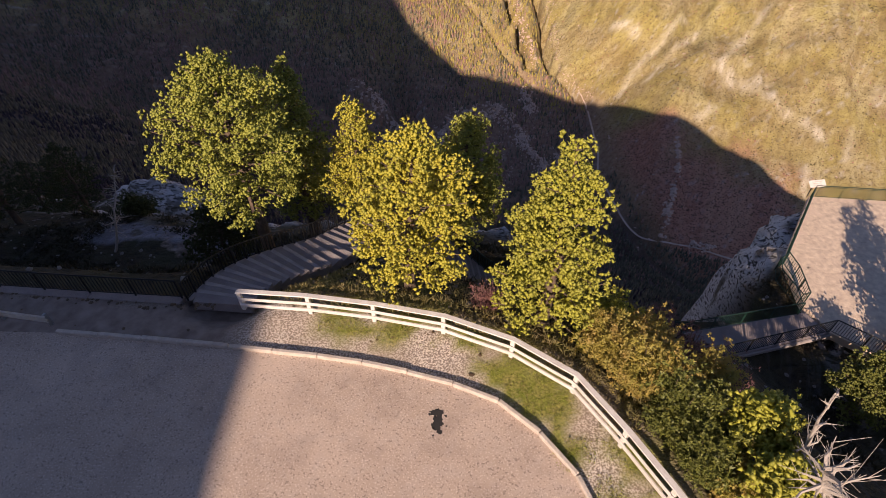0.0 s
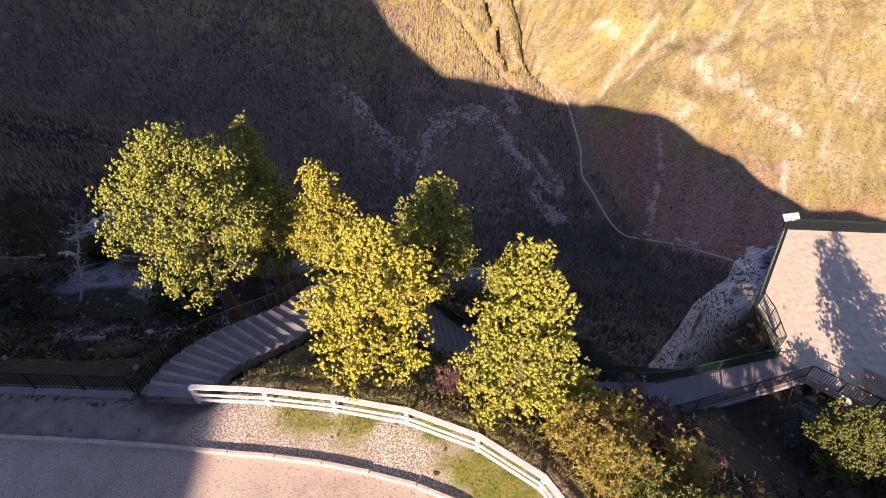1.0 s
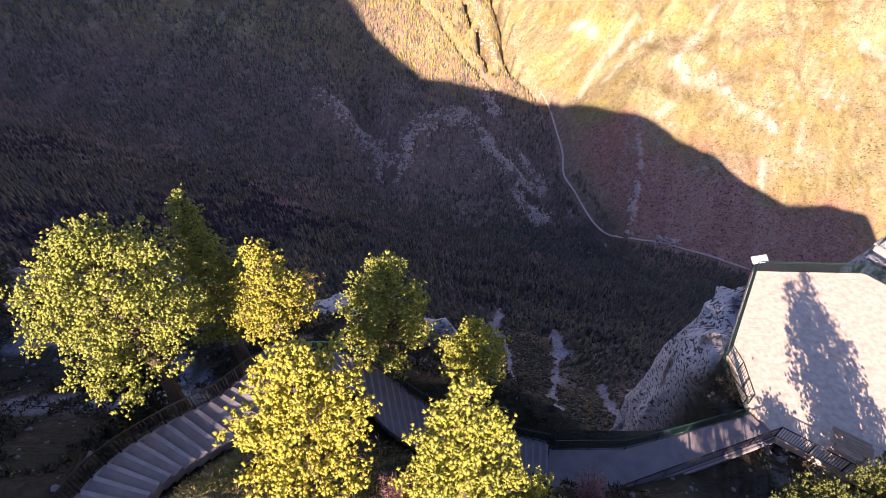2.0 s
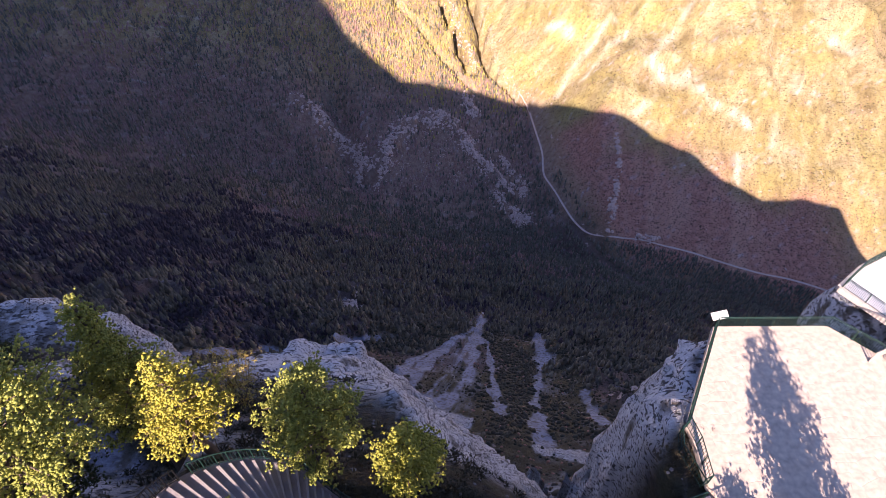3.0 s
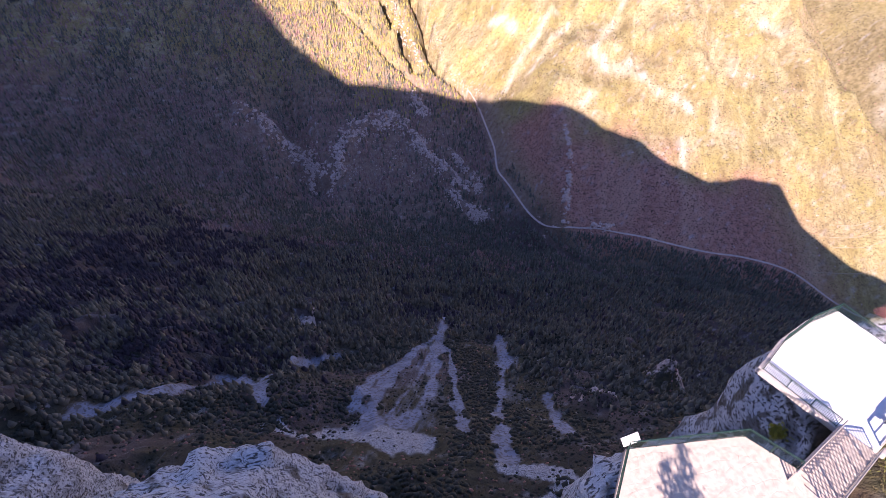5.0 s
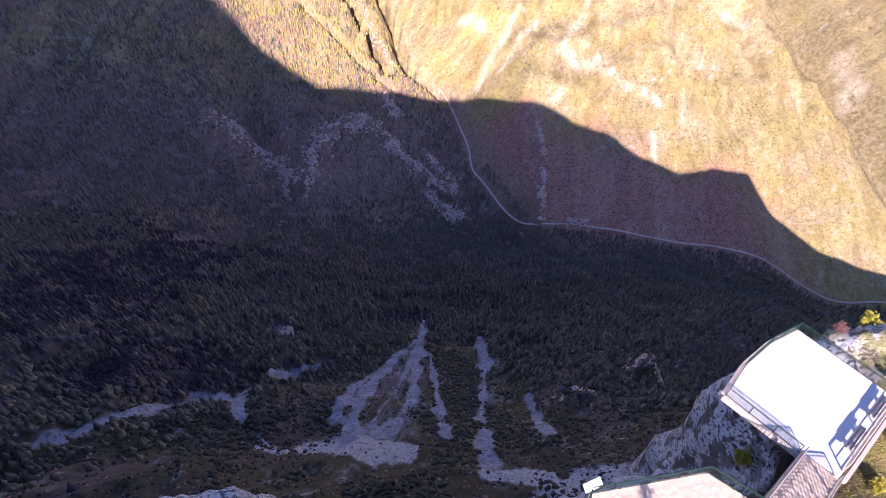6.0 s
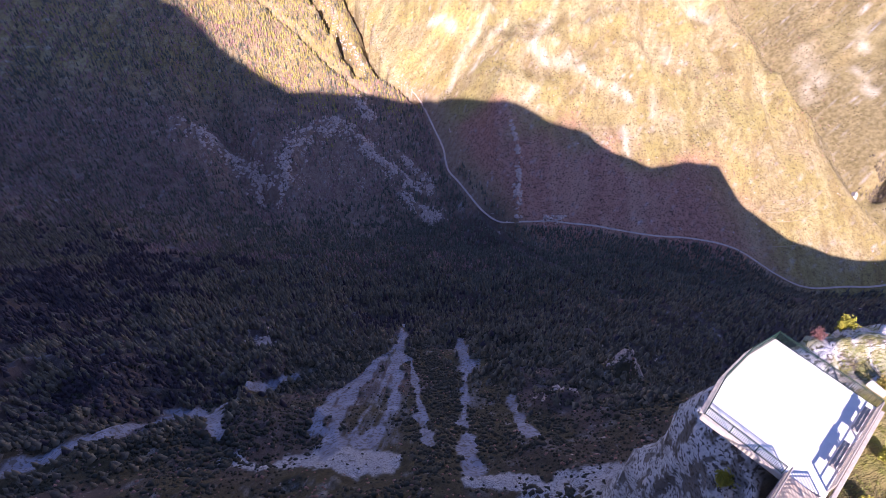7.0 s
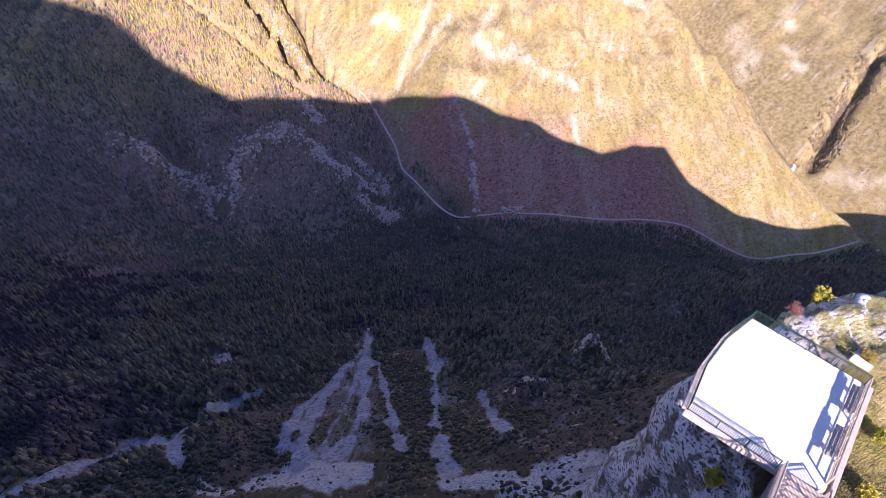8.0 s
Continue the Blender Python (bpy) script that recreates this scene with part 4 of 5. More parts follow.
    ys.append(yy)
    rs.append(rng.uniform(0.6, 2.0, 380) * (0.4 + 0.6 * rng.random(380)))
    yy = rng.uniform(1110, 1330, 220)
    xs.append(np.interp(yy, [p[1] for p in SIDE_SLOT], [p[0] for p in SIDE_SLOT]) + 17 + rng.normal(0, 5, 220))
    ys.append(yy)
    rs.append(rng.uniform(0.8, 4.2, 220) * (0.4 + 0.6 * rng.random(220)))
    x, y, r = np.concatenate(xs), np.concatenate(ys), np.concatenate(rs)
    v, f = blobs(x, y, height(x, y) - 0.15 * r, r * 1.15, rng)
    tagged(new("crags", mesh_of("crags", v, f, CRAG)), "pale broken limestone crags standing out of the slopes", "rocks", kind="stuff")


woods()


def loose_stones():
    rng = np.random.default_rng(15)
    n = 13000
    x, y = rng.uniform(-42, 24, n), rng.uniform(12, 52, n)
    c = masks(x, y, height(x, y), np.zeros(n))
    ok = (side(EDGE, x, y) > 1.0) & (side(RIM, x, y) < 0.5) & (rng.random(n) < 0.16 + 0.75 * c["scree"] + 0.3 * c["rock"])
    for px, py, _ in STAIR_BED:
        ok &= np.hypot(x - px, y - py) > 1.75
    x, y = x[ok], y[ok]
    r = rng.uniform(0.05, 0.24, len(x)) ** 1.4 * 1.5
    v, f = blobs(x, y, height(x, y) - 0.25 * r, r, rng)
    tagged(new("loose_stones", mesh_of("loose_stones", v, f, STONE)), "loose grey stones scattered on the steep slopes", "stones", kind="stuff")


loose_stones()


def leaf_litter():
    """Dead leaves and soil swept against the foot of the railing and the kerb."""
    rng = np.random.default_rng(19)
    n = 5200
    x, y = rng.uniform(-22, 3.5, n), rng.uniform(8.5, 14.6, n)
    d = side(EDGE, x, y)
    drift = fbm(x, y, 0.8, 3, 29)
    ok = ((np.abs(d + 0.38 - 0.25 * drift) < 0.16) & (x < -8.2)) | ((np.abs(d + 2.05) < 0.12) & (drift > 0.1) & (x < -2)) | ((rng.random(n) < 0.02) & (d < -0.1) & (d > -2.2))
    x, y = x[ok], y[ok]
    z = np.maximum(height(x, y), GROUND - 0.02)
    v, f = blobs(x, y, z - 0.005, rng.uniform(0.025, 0.1, len(x)), rng, 0.3)
    tagged(new("leaf_litter", mesh_of("leaf_litter", v, f, LITTER)), "dead brown leaves and soil along the railing foot", "leaves", kind="stuff")


leaf_litter()


# ---------------------------------------------------------------- car park
tagged(new("car_park", slab("car_park", LOT, GROUND, 0.06, ASPHALT, 0)), "pinkish grey worn asphalt car park surface", "pavement", kind="structure")


def blot(name, spots, z, mat, seed):
    """A thin stain of ragged spots that run into one another."""
    rng = random.Random(seed)
    bm = bmesh.new()
    for k, (cx, cy, sx, sy, n) in enumerate(spots):
        ring = []
        for i in range(n):
            a = i * 2 * math.pi / n
            q = 0.8 + 0.14 * math.sin(2 * a + k) + rng.uniform(-0.25, 0.25)
            ring.append(bm.verts.new((cx + q * sx * math.cos(a), cy + q * sy * math.sin(a), z + 0.0006 * k)))
        bm.faces.new(ring)
    bmesh.ops.triangulate(bm, faces=bm.faces[:])
    return finish(bm, name, mat)


STAIN = [(-0.16, 8.3, 0.2, 0.34, 40), (-0.2, 8.62, 0.24, 0.16, 30), (-0.1, 7.98, 0.1, 0.12, 22), (0.08, 8.5, 0.05, 0.06, 12), (-0.42, 8.56, 0.07, 0.05, 12), (-0.36, 8.2, 0.03, 0.05, 9), (0.1, 8.15, 0.04, 0.03, 9), (-0.3, 7.85, 0.04, 0.04, 9)]
tagged(new("oil_stain", blot("oil_stain", STAIN, GROUND + 0.004, OIL, 4)), "dark oil stain on the car park asphalt", "stain")


def kerb():
    ob = thing("kerb", "weathered concrete kerb edging the car park, cracked in places", "kerb", kind="structure")
    line = spline([(-13.77, 11.76), (-9.57, 11.36), (-7.01, 11.06), (-3.93, 10.66), (-1.78, 10.24), (0.29, 9.64), (1.55, 9.12), (2.71, 8.17), (3.57, 7.07), (4.13, 5.97), (4.6, 4.2), (5.0, 2.0)], 15)
    rng = random.Random(3)
    for a, b in zip(line, line[1:]):
        size = math.hypot(*(b - a)) - rng.uniform(0.01, 0.03)
        me = box("kerbstone", size, 0.15, 0.3, KERB, 0.025)
        mid, turn = (a + b) / 2, math.atan2(b[1] - a[1], b[0] - a[0])
        child("kerbstone", me, ob, Matrix.Translation((mid[0], mid[1], GROUND - 0.15 + rng.uniform(-0.025, 0.015))) @ Matrix.Rotation(turn + rng.uniform(-0.02, 0.02), 4, "Z"))


kerb()


def wooden_fence():
    ob = thing("wooden_fence", "white-painted two-rail wooden fence round the car park", "fence", (0, 0, GROUND))
    posts = [(-7.38, 12.88), (-4.86, 12.66), (-2.48, 12.29), (0.02, 11.73), (2.33, 10.73), (4.2, 9.35), (5.32, 7.52), (6.2, 5.85), (7.0, 4.1), (7.6, 2.3)]
    post = box("post", 0.15, 0.15, 0.92, WHITE, 0.015)
    cap = box("cap", 0.19, 0.19, 0.03, WHITE, 0.008)
    rng = random.Random(8)
    for k, (x, y) in enumerate(posts):
        a, b = posts[max(0, k - 1)], posts[min(len(posts) - 1, k + 1)]
        turn = math.atan2(b[1] - a[1], b[0] - a[0])
        p = child("post", post, ob, Matrix.Translation((x, y, rng.uniform(-0.02, 0.01))) @ Matrix.Rotation(turn, 4, "Z") @ Matrix.Rotation(rng.uniform(-0.02, 0.02), 4, "X"))
        child("cap", cap, p, Matrix.Translation((0, 0, 0.92)))
    for a, b in zip(posts, posts[1:]):
        length, turn = math.dist(a, b), math.atan2(b[1] - a[1], b[0] - a[0])
        for z, tall, name in ((0.86, 0.14, "top_rail"), (0.3, 0.14, "lower_rail")):
            m = Matrix.Translation(((a[0] + b[0]) / 2, (a[1] + b[1]) / 2, z + rng.uniform(-0.012, 0.012))) @ Matrix.Rotation(turn, 4, "Z") @ Matrix.Rotation(rng.uniform(-0.006, 0.006), 4, "Y")
            off = Matrix.Translation((0, -0.1, -tall / 2)) if name == "lower_rail" else Matrix.Translation((0, 0, 0.07))
            me = box(name, length + 0.06, 0.07, tall, WHITE, 0.012) if name == "lower_rail" else box(name, length + 0.06, 0.2, 0.055, WHITE, 0.012)
            child(name, me, ob, m @ off)
    for a, b in zip(posts, posts[1:]):
        length, turn = math.dist(a, b), math.atan2(b[1] - a[1], b[0] - a[0])
        child("middle_rail", box("middle_rail", length + 0.06, 0.05, 0.13, WHITE, 0.012), ob, Matrix.Translation(((a[0] + b[0]) / 2, (a[1] + b[1]) / 2, 0.56)) @ Matrix.Rotation(turn, 4, "Z") @ Matrix.Translation((0, -0.1, 0)))


wooden_fence()


def guard_rail():
    ob = thing("guard_rail", "weathered pale steel guard rail with posts beside the car park", "guard rail", (-14.0, 12.05, GROUND), math.atan2(-0.35, 2.2))
    bm = bmesh.new()
    prof = [(0, 0.62), (0.06, 0.58), (0.06, 0.52), (0.0, 0.48), (0.0, 0.44), (0.06, 0.4), (0.06, 0.34), (0, 0.3)]
    rows = [[bm.verts.new((x, -0.06 - px, pz)) for px, pz in prof] for x in (0.0, -8.0)]
    for k in range(len(prof) - 1):
        bm.faces.new((rows[0][k], rows[0][k + 1], rows[1][k + 1], rows[1][k]))
    bmesh.ops.solidify(bm, geom=bm.faces[:], thickness=0.012)
    child("beam", finish(bm, "beam", WHITE), ob)
    post = box("post", 0.1, 0.12, 0.6, STEEL, 0.01)
    for k in range(5):
        child("post", post, ob, Matrix.Translation((-0.15 - 1.9 * k, 0.03, 0)))


guard_rail()


def railing(name, label, corners, mat, tall=1.05, gap=0.13, every=1.9, upper=None, lower=0.1, bars=True, bar_r=0.015, stout=1.0):
    """Posts, rails and upright bars along a line of corners (x, y, z of the foot)."""
    base = corners[0]
    ob = thing(name, label, "railing", base)
    at = Vector(base)
    post = box("post", 0.055 * stout, 0.055 * stout, tall, mat, 0.006)
    bar = rod("baluster", bar_r, bar_r, tall - lower - 0.04, mat, 5)
    for k, (a, b) in enumerate(zip(corners, corners[1:])):
        a, b = Vector(a), Vector(b)
        flat = math.hypot(b.x - a.x, b.y - a.y)
        n = max(1, round(flat / every))
        for j in range(n + (k == len(corners) - 2)):
            child("post", post, ob, Matrix.Translation(a.lerp(b, j / n) - at) @ Matrix.Rotation(math.atan2(b.y - a.y, b.x - a.x), 4, "Z"))
        for z, r, part_name in ((tall, 0.032 * stout, "handrail"), (lower, 0.02 * stout, "bottom_rail")) + (((upper, 0.018 * stout, "upper_rail"),) if upper else ()):
            child(part_name, rod(part_name, r, r, (b - a).length, mat, 8), ob, between(a + Vector((0, 0, z)) - at, b + Vector((0, 0, z)) - at))
        if bars:
            m = max(2, round(flat / gap))
            for j in range(1, m):
                child("baluster", bar, ob, Matrix.Translation(a.lerp(b, j / m) + Vector((0, 0, lower)) - at))
    return ob


railing("iron_railing", "black wrought-iron railing along the car park wall", [(-23, 14.35, -0.42), (-17.1, 13.95, -0.42), (-13.46, 13.62, -0.42), (-9.85, 13.35, -0.42)], IRON, 0.95, 0.14)


def low_wall():
    ob = thing("edge_wall", "low mortared stone edge under the iron railing", "wall", kind="structure")
    line = [(-23, 14.3), (-17.1, 13.9), (-13.46, 13.57), (-9.85, 13.3)]
    for a, b in zip(line, line[1:]):
        m = Matrix.Translation(((a[0] + b[0]) / 2, (a[1] + b[1]) / 2, -1.6)) @ Matrix.Rotation(math.atan2(b[1] - a[1], b[0] - a[0]), 4, "Z")
        child("coping", box("coping", math.dist(a, b), 0.4, 1.16, CONCRETE, 0.03), ob, m)


low_wall()


# ---------------------------------------------------------------- stairs and gangway
def stairs():
    ob = thing("staircase", "curved outdoor concrete staircase with pale nosings winding down", "stairs", (-8.6, 13.4, GROUND))
    at = Vector((-8.6, 13.4, GROUND))
    for k in range(STEPS):
        a, b, c, d = STEP_OUT[k], STEP_OUT[k + 1], STEP_IN[k + 1], STEP_IN[k]
        top = STEP_Z[k] - (0.004 if k == 0 else 0)
        b2, c2 = b + (b - a) * 0.06, c + (c - d) * 0.06
        bm = bmesh.new()
        hi = [bm.verts.new((p[0] - at.x, p[1] - at.y, top - at.z)) for p in (a, b2, c2, d)]
        lo = [bm.verts.new((p[0] - at.x, p[1] - at.y, top - at.z - 0.45)) for p in (a, b2, c2, d)]
        bm.faces.new(hi)
        bm.faces.new(lo[::-1])
        for i in range(4):
            bm.faces.new((lo[i], lo[(i + 1) % 4], hi[(i + 1) % 4], hi[i]))
        tread = child("step", finish(bm, "step", CONCRETE), ob)
        bm = bmesh.new()
        f, g = a + (b - a) * 0.80, d + (c - d) * 0.80
        hi = [bm.verts.new((p[0] - at.x, p[1] - at.y, top - at.z + 0.012)) for p in (f, b2 + (b - a) * 0.03, c2 + (c - d) * 0.03, g)]
        lo = [bm.verts.new((v.co.x, v.co.y, v.co.z - 0.07)) for v in hi]
        bm.faces.new(hi)
        bm.faces.new(lo[::-1])
        for i in range(4):
            bm.faces.new((lo[i], lo[(i + 1) % 4], hi[(i + 1) % 4], hi[i]))
        child("nosing", finish(bm, "nosing", NOSING), tread)
    # the outer string wall
    bm = bmesh.new()
    rows = []
    for k in range(STEPS + 1):
        t = STEP_OUT[min(k + 1, STEPS)] - STEP_OUT[max(k - 1, 0)]
        t = t / np.linalg.norm(t)
        o, i = STEP_OUT[k] + np.array([-t[1], t[0]]) * 0.26, STEP_OUT[k] + np.array([-t[1], t[0]]) * 0.02
        z = STEP_Z[k] - at.z
        rows.append([bm.verts.new((o[0] - at.x, o[1] - at.y, z - 2.6)), bm.verts.new((o[0] - at.x, o[1] - at.y, z + 0.06)), bm.verts.new((i[0] - at.x, i[1] - at.y, z + 0.06)), bm.verts.new((i[0] - at.x, i[1] - at.y, z - 2.6))])
    for p, q in zip(rows, rows[1:]):
        for i in range(4):
            bm.faces.new((p[i], q[i], q[(i + 1) % 4], p[(i + 1) % 4]))
    child("string_wall", finish(bm, "string_wall", CONCRETE), ob)


stairs()
rail_pts = []
for k in range(0, 18, 1):
    t = STEP_OUT[k + 1] - STEP_OUT[max(k - 1, 0)]
    t = t / np.linalg.norm(t)
    rail_pts.append((float(STEP_OUT[k][0] - t[1] * 0.14), float(STEP_OUT[k][1] + t[0] * 0.14), float(STEP_Z[k] + 0.06)))
railing("stair_railing", "black wrought-iron railing curving down beside the stairs", rail_pts, IRON, 0.95, 0.15, 2.0)
rail_pts = []
for k in range(18, STEPS + 1, 1):
    t = STEP_OUT[min(k + 1, STEPS)] - STEP_OUT[k - 1]
    t = t / np.linalg.norm(t)
    rail_pts.append((float(STEP_OUT[k][0] - t[1] * 0.14), float(STEP_OUT[k][1] + t[0] * 0.14), float(STEP_Z[k] + 0.06)))
railing("stair_railing", "green-painted iron railing on the lower stairs", rail_pts, GREEN, 0.95, 0.15, 2.0)

GANG = [(8.4, 16.2), (11.4, 15.95), (21.9, 18.6), (21.25, 20.15), (13.4, 18.65), (9.4, 18.9)]
gang = thing("gangway", "grey concrete gangway leading to the viewing deck", "walkway", (15, 17.8, DECK_P))
child("deck_slab", slab("deck_slab", [(x - 15, y - 17.8) for x, y in GANG], -0.004, 0.3, CONCRETE), gang)
child("edge_beam", box("edge_beam", math.dist(GANG[1], GANG[2]), 0.1, 0.24, NOSING, 0.01), gang,
      Matrix.Translation(((11.4 + 21.9) / 2 - 15, (15.95 + 18.6) / 2 - 17.8 - 0.08, -0.28)) @ Matrix.Rotation(math.atan2(2.65, 10.5), 4, "Z"))
railing("gangway_railing", "dark iron railing on the open side of the gangway", [(11.45, 16.05, DECK_P), (21.9, 18.7, DECK_P), (25.6, 15.5, DECK_P), (28, 13.9, DECK_P)], IRON, 1.05, 0.13)
railing("gangway_railing", "dark green iron railing on the cliff side of the gangway", [(9.5, 18.8, DECK_P), (13.4, 18.55, DECK_P), (20.7, 19.95, DECK_P)], GREEN, 1.05, 0.13)

# ---------------------------------------------------------------- upper viewing deck
P_EDGE = [(26.9, 31.1), (34.8, 30.3), (36.75, 27.5), (35.45, 24.4), (33.3, 19.5), (30.4, 13.6), (27.8, 13.7), (21.95, 18.65), (21.4, 20.65), (21.75, 22.9), (21.7, 24.1)]
upper_deck = thing("viewing_deck", "pale flagstone-paved concrete viewing deck on the cliff edge", "viewing deck", (28, 24, DECK_P))
child("deck_slab", slab("deck_slab", [(x - 28, y - 24) for x, y in P_EDGE], -0.001, 0.5, JOINT), upper_deck)
railing("deck_railing", "dark green iron railing round the upper viewing deck", [(21.75, 24.15, DECK_P), (26.95, 31.0, DECK_P), (34.7, 30.2, DECK_P), (36.6, 27.6, DECK_P)], GREEN, 1.05, 0.13, 1.9, 0.92)
railing("corner_railing", "rusty green railing folded round a corner niche", [(21.75, 24.1, DECK_P), (21.0, 23.6, DECK_P), (20.6, 22.6, DECK_P), (20.9, 20.6, DECK_P), (21.4, 20.75, DECK_P), (21.8, 22.9, DECK_P), (21.75, 24.1, DECK_P)], GREEN, 1.05, 0.2, 1.2, 0.6)


def info_sign():
    ob = thing("info_panel", "white information panel on the railing corner", "sign", (26.75, 31.0, DECK_P), radians(8))
    child("panel", box("panel", 1.25, 0.55, 0.04, WHITE, 0.01), ob, Matrix.Translation((0.25, 0.1, 1.12)) @ Matrix.Rotation(radians(32), 4, "X"), "white panel with a pale printed face")
    leg = rod("leg", 0.03, 0.03, 1.1, IRON, 8)
    for x in (-0.1, 0.6):
        child("leg", leg, ob, Matrix.Translation((x, 0.02, 0)))
    for k in range(3):
        child("text_bar", box("text_bar", 0.8 - 0.12 * k, 0.035, 0.004, KERB, 0), ob, Matrix.Translation((0.25, 0.1, 1.12)) @ Matrix.Rotation(radians(32), 4, "X") @ Matrix.Translation((0, 0.14 - 0.13 * k, 0.042)), "grey bar of unreadable text")


info_sign()


def picnic_table(at, turn):
    ob = thing("picnic_table", "tan slatted wooden picnic table with benches on the deck", "picnic table", at, turn, "picnic tables")
    board = box("tabletop_board", 1.9, 0.14, 0.045, WOOD, 0.008)
    for k in range(5):
        child("tabletop_board", board, ob, Matrix.Translation((0, -0.32 + 0.16 * k, 0.72)))
    seat = box("seat_board", 1.9, 0.15, 0.045, WOOD, 0.008)
    for y in (-0.82, -0.65, 0.65, 0.82):
        child("seat_board", seat, ob, Matrix.Translation((0, y, 0.42)))
    leg = box("leg", 0.07, 0.07, 0.86, WOOD, 0.008)
    for x in (-0.7, 0.7):
        for s in (-1, 1):
            child("leg", leg, ob, Matrix.Translation((x, s * 0.55, 0)) @ Matrix.Rotation(s * radians(28), 4, "X"))
        child("cross_beam", box("cross_beam", 0.06, 1.75, 0.08, WOOD, 0.008), ob, Matrix.Translation((x, 0, 0.34)))


picnic_table((25.3, 17.6, DECK_P), radians(-40))
picnic_table((27.6, 15.7, DECK_P), radians(-40))

# ---------------------------------------------------------------- steps down to the lower deck
def link_stairs():
    a, b = Vector((36.1, 26.0, DECK_P)), Vector((44.3, 29.3, DECK_Q))
    turn = math.atan2(b.y - a.y, b.x - a.x)
    flat = math.hypot(b.x - a.x, b.y - a.y)
    ob = thing("link_stairs", "pale concrete flight of steps between the two decks", "stairs", a, turn)
    n = 17
    step_me = box("step", flat / n + 0.02, 2.5, 0.32, FLAG, 0.015)
    for k in range(n):
        child("step", step_me, ob, Matrix.Translation((flat * (k + 0.5) / n, 0, -3.0 * (k + 1) / n - 0.32 + 0.17)))
    for y in (-1.3, 1.3):
        child("stringer", box("stringer", math.hypot(flat, 3.0), 0.12, 0.4, CONCRETE, 0.01), ob, Matrix.Translation((flat / 2, y, -1.75)) @ Matrix.Rotation(math.atan2(3.0, flat), 4, "Y"))
    # solid wedge under the steps, added to shade the rock beside them
    bm = bmesh.new()
    profile = [(0.1, -0.45), (flat, -3.4), (flat, -6.0), (0.1, -5.0)]
    rows = [[bm.verts.new((px, py, pz)) for px, pz in profile] for py in (-1.2, 1.2)]
    bm.faces.new(rows[0])
    bm.faces.new(rows[1][::-1])
    for i in range(4):
        bm.faces.new((rows[0][i], rows[1][i], rows[1][(i + 1) % 4], rows[0][(i + 1) % 4]))
    child("stair_base", finish(bm, "stair_base", CONCRETE), ob)
    side_v = Vector((-math.sin(turn), math.cos(turn), 0)) * 1.22
    for s, nm in ((1, "cliff"), (-1, "hill")):
        railing("link_railing", "weathered wooden railing with stout balusters beside the linking steps", [tuple(a + side_v * s), tuple(b + side_v * s)], PALEWOOD, 1.05, 0.24, 1.9, 0.9, bar_r=0.036, stout=1.6)


link_stairs()

# ---------------------------------------------------------------- lower viewing deck
lower_deck = thing("viewing_deck", "white sunlit concrete viewing deck over the gorge", "viewing deck", (47, 34, DECK_Q))
child("deck_slab", slab("deck_slab", [(x - 47, y - 34) for x, y in Q_EDGE], 0, 0.45, PALE), lower_deck)
railing("deck_railing", "dark iron railing round the lower viewing deck", [(43.6, 30.6, DECK_Q), (41.55, 35.9, DECK_Q), (44.75, 37.8, DECK_Q), (48.2, 39.1, DECK_Q), (51.4, 39.7, DECK_Q), (53.85, 32.25, DECK_Q)], GREEN, 1.05, 0.13, 1.9, 0.92)
railing("bench_railing", "plain weathered post and rail barrier behind the benches", [(53.75, 32.15, DECK_Q), (45.6, 28.65, DECK_Q)], PALEWOOD, 1.0, 0.3, 1.7, 0.5, 0.1, False, stout=2.0)
for a, b in zip(Q_EDGE[-1:] + Q_EDGE[:3], Q_EDGE[:4]):
    turn = math.atan2(b[1] - a[1], b[0] - a[0])
    child("edge_beam", box("edge_beam", math.dist(a, b) - 0.02, 0.4, 0.5, KERB, 0.02), lower_deck,
          Matrix.Translation(((a[0] + b[0]) / 2 - 47, (a[1] + b[1]) / 2 - 34, -0.485)) @ Matrix.Rotation(turn, 4, "Z") @ Matrix.Translation((0, 0.02, 0)))
coping = thing("edge_kerb", "pale stone kerb along the lower deck", "kerb", (49.6, 30.1, DECK_Q), math.atan2(3.8, 8.75), kind="structure")
child("kerb_block", box("kerb_block", 9.6, 0.26, 0.5, KERB, 0.02), coping, Matrix.Translation((0, -0.14, -0.42)))


def bench(at, turn):
    ob = thing("bench", "weathered pale wooden bench with a slatted backrest at the deck edge", "bench", at, turn, "benches on the deck")
    slat = box("seat_slat", 2.7, 0.132, 0.04, PALEWOOD, 0.008)
    for k in range(3):
        child("seat_slat", slat, ob, Matrix.Translation((0, 0.1 + 0.14 * k, 0.44)))
    back = box("back_slat", 2.7, 0.035, 0.13, PALEWOOD, 0.008)
    for k in range(3):
        child("back_slat", back, ob, Matrix.Translation((0, -0.02 - 0.03 * k, 0.52 + 0.17 * k)) @ Matrix.Rotation(radians(10), 4, "X"))
    for x in (-0.75, 0.75):
        child("leg", box("leg", 0.08, 0.46, 0.44, PALEWOOD, 0.01), ob, Matrix.Translation((x, 0.22, 0)))
        child("back_support", box("back_support", 0.06, 0.05, 0.58, PALEWOOD, 0.008), ob, Matrix.Translation((x, 0.03, 0.42)) @ Matrix.Rotation(radians(10), 4, "X"))


for f in (0.18, 0.62):
    bench((53.3 - 8.2 * f - 0.1, 32.35 - 3.5 * f - 0.12, DECK_Q), math.atan2(3.5, 8.2))


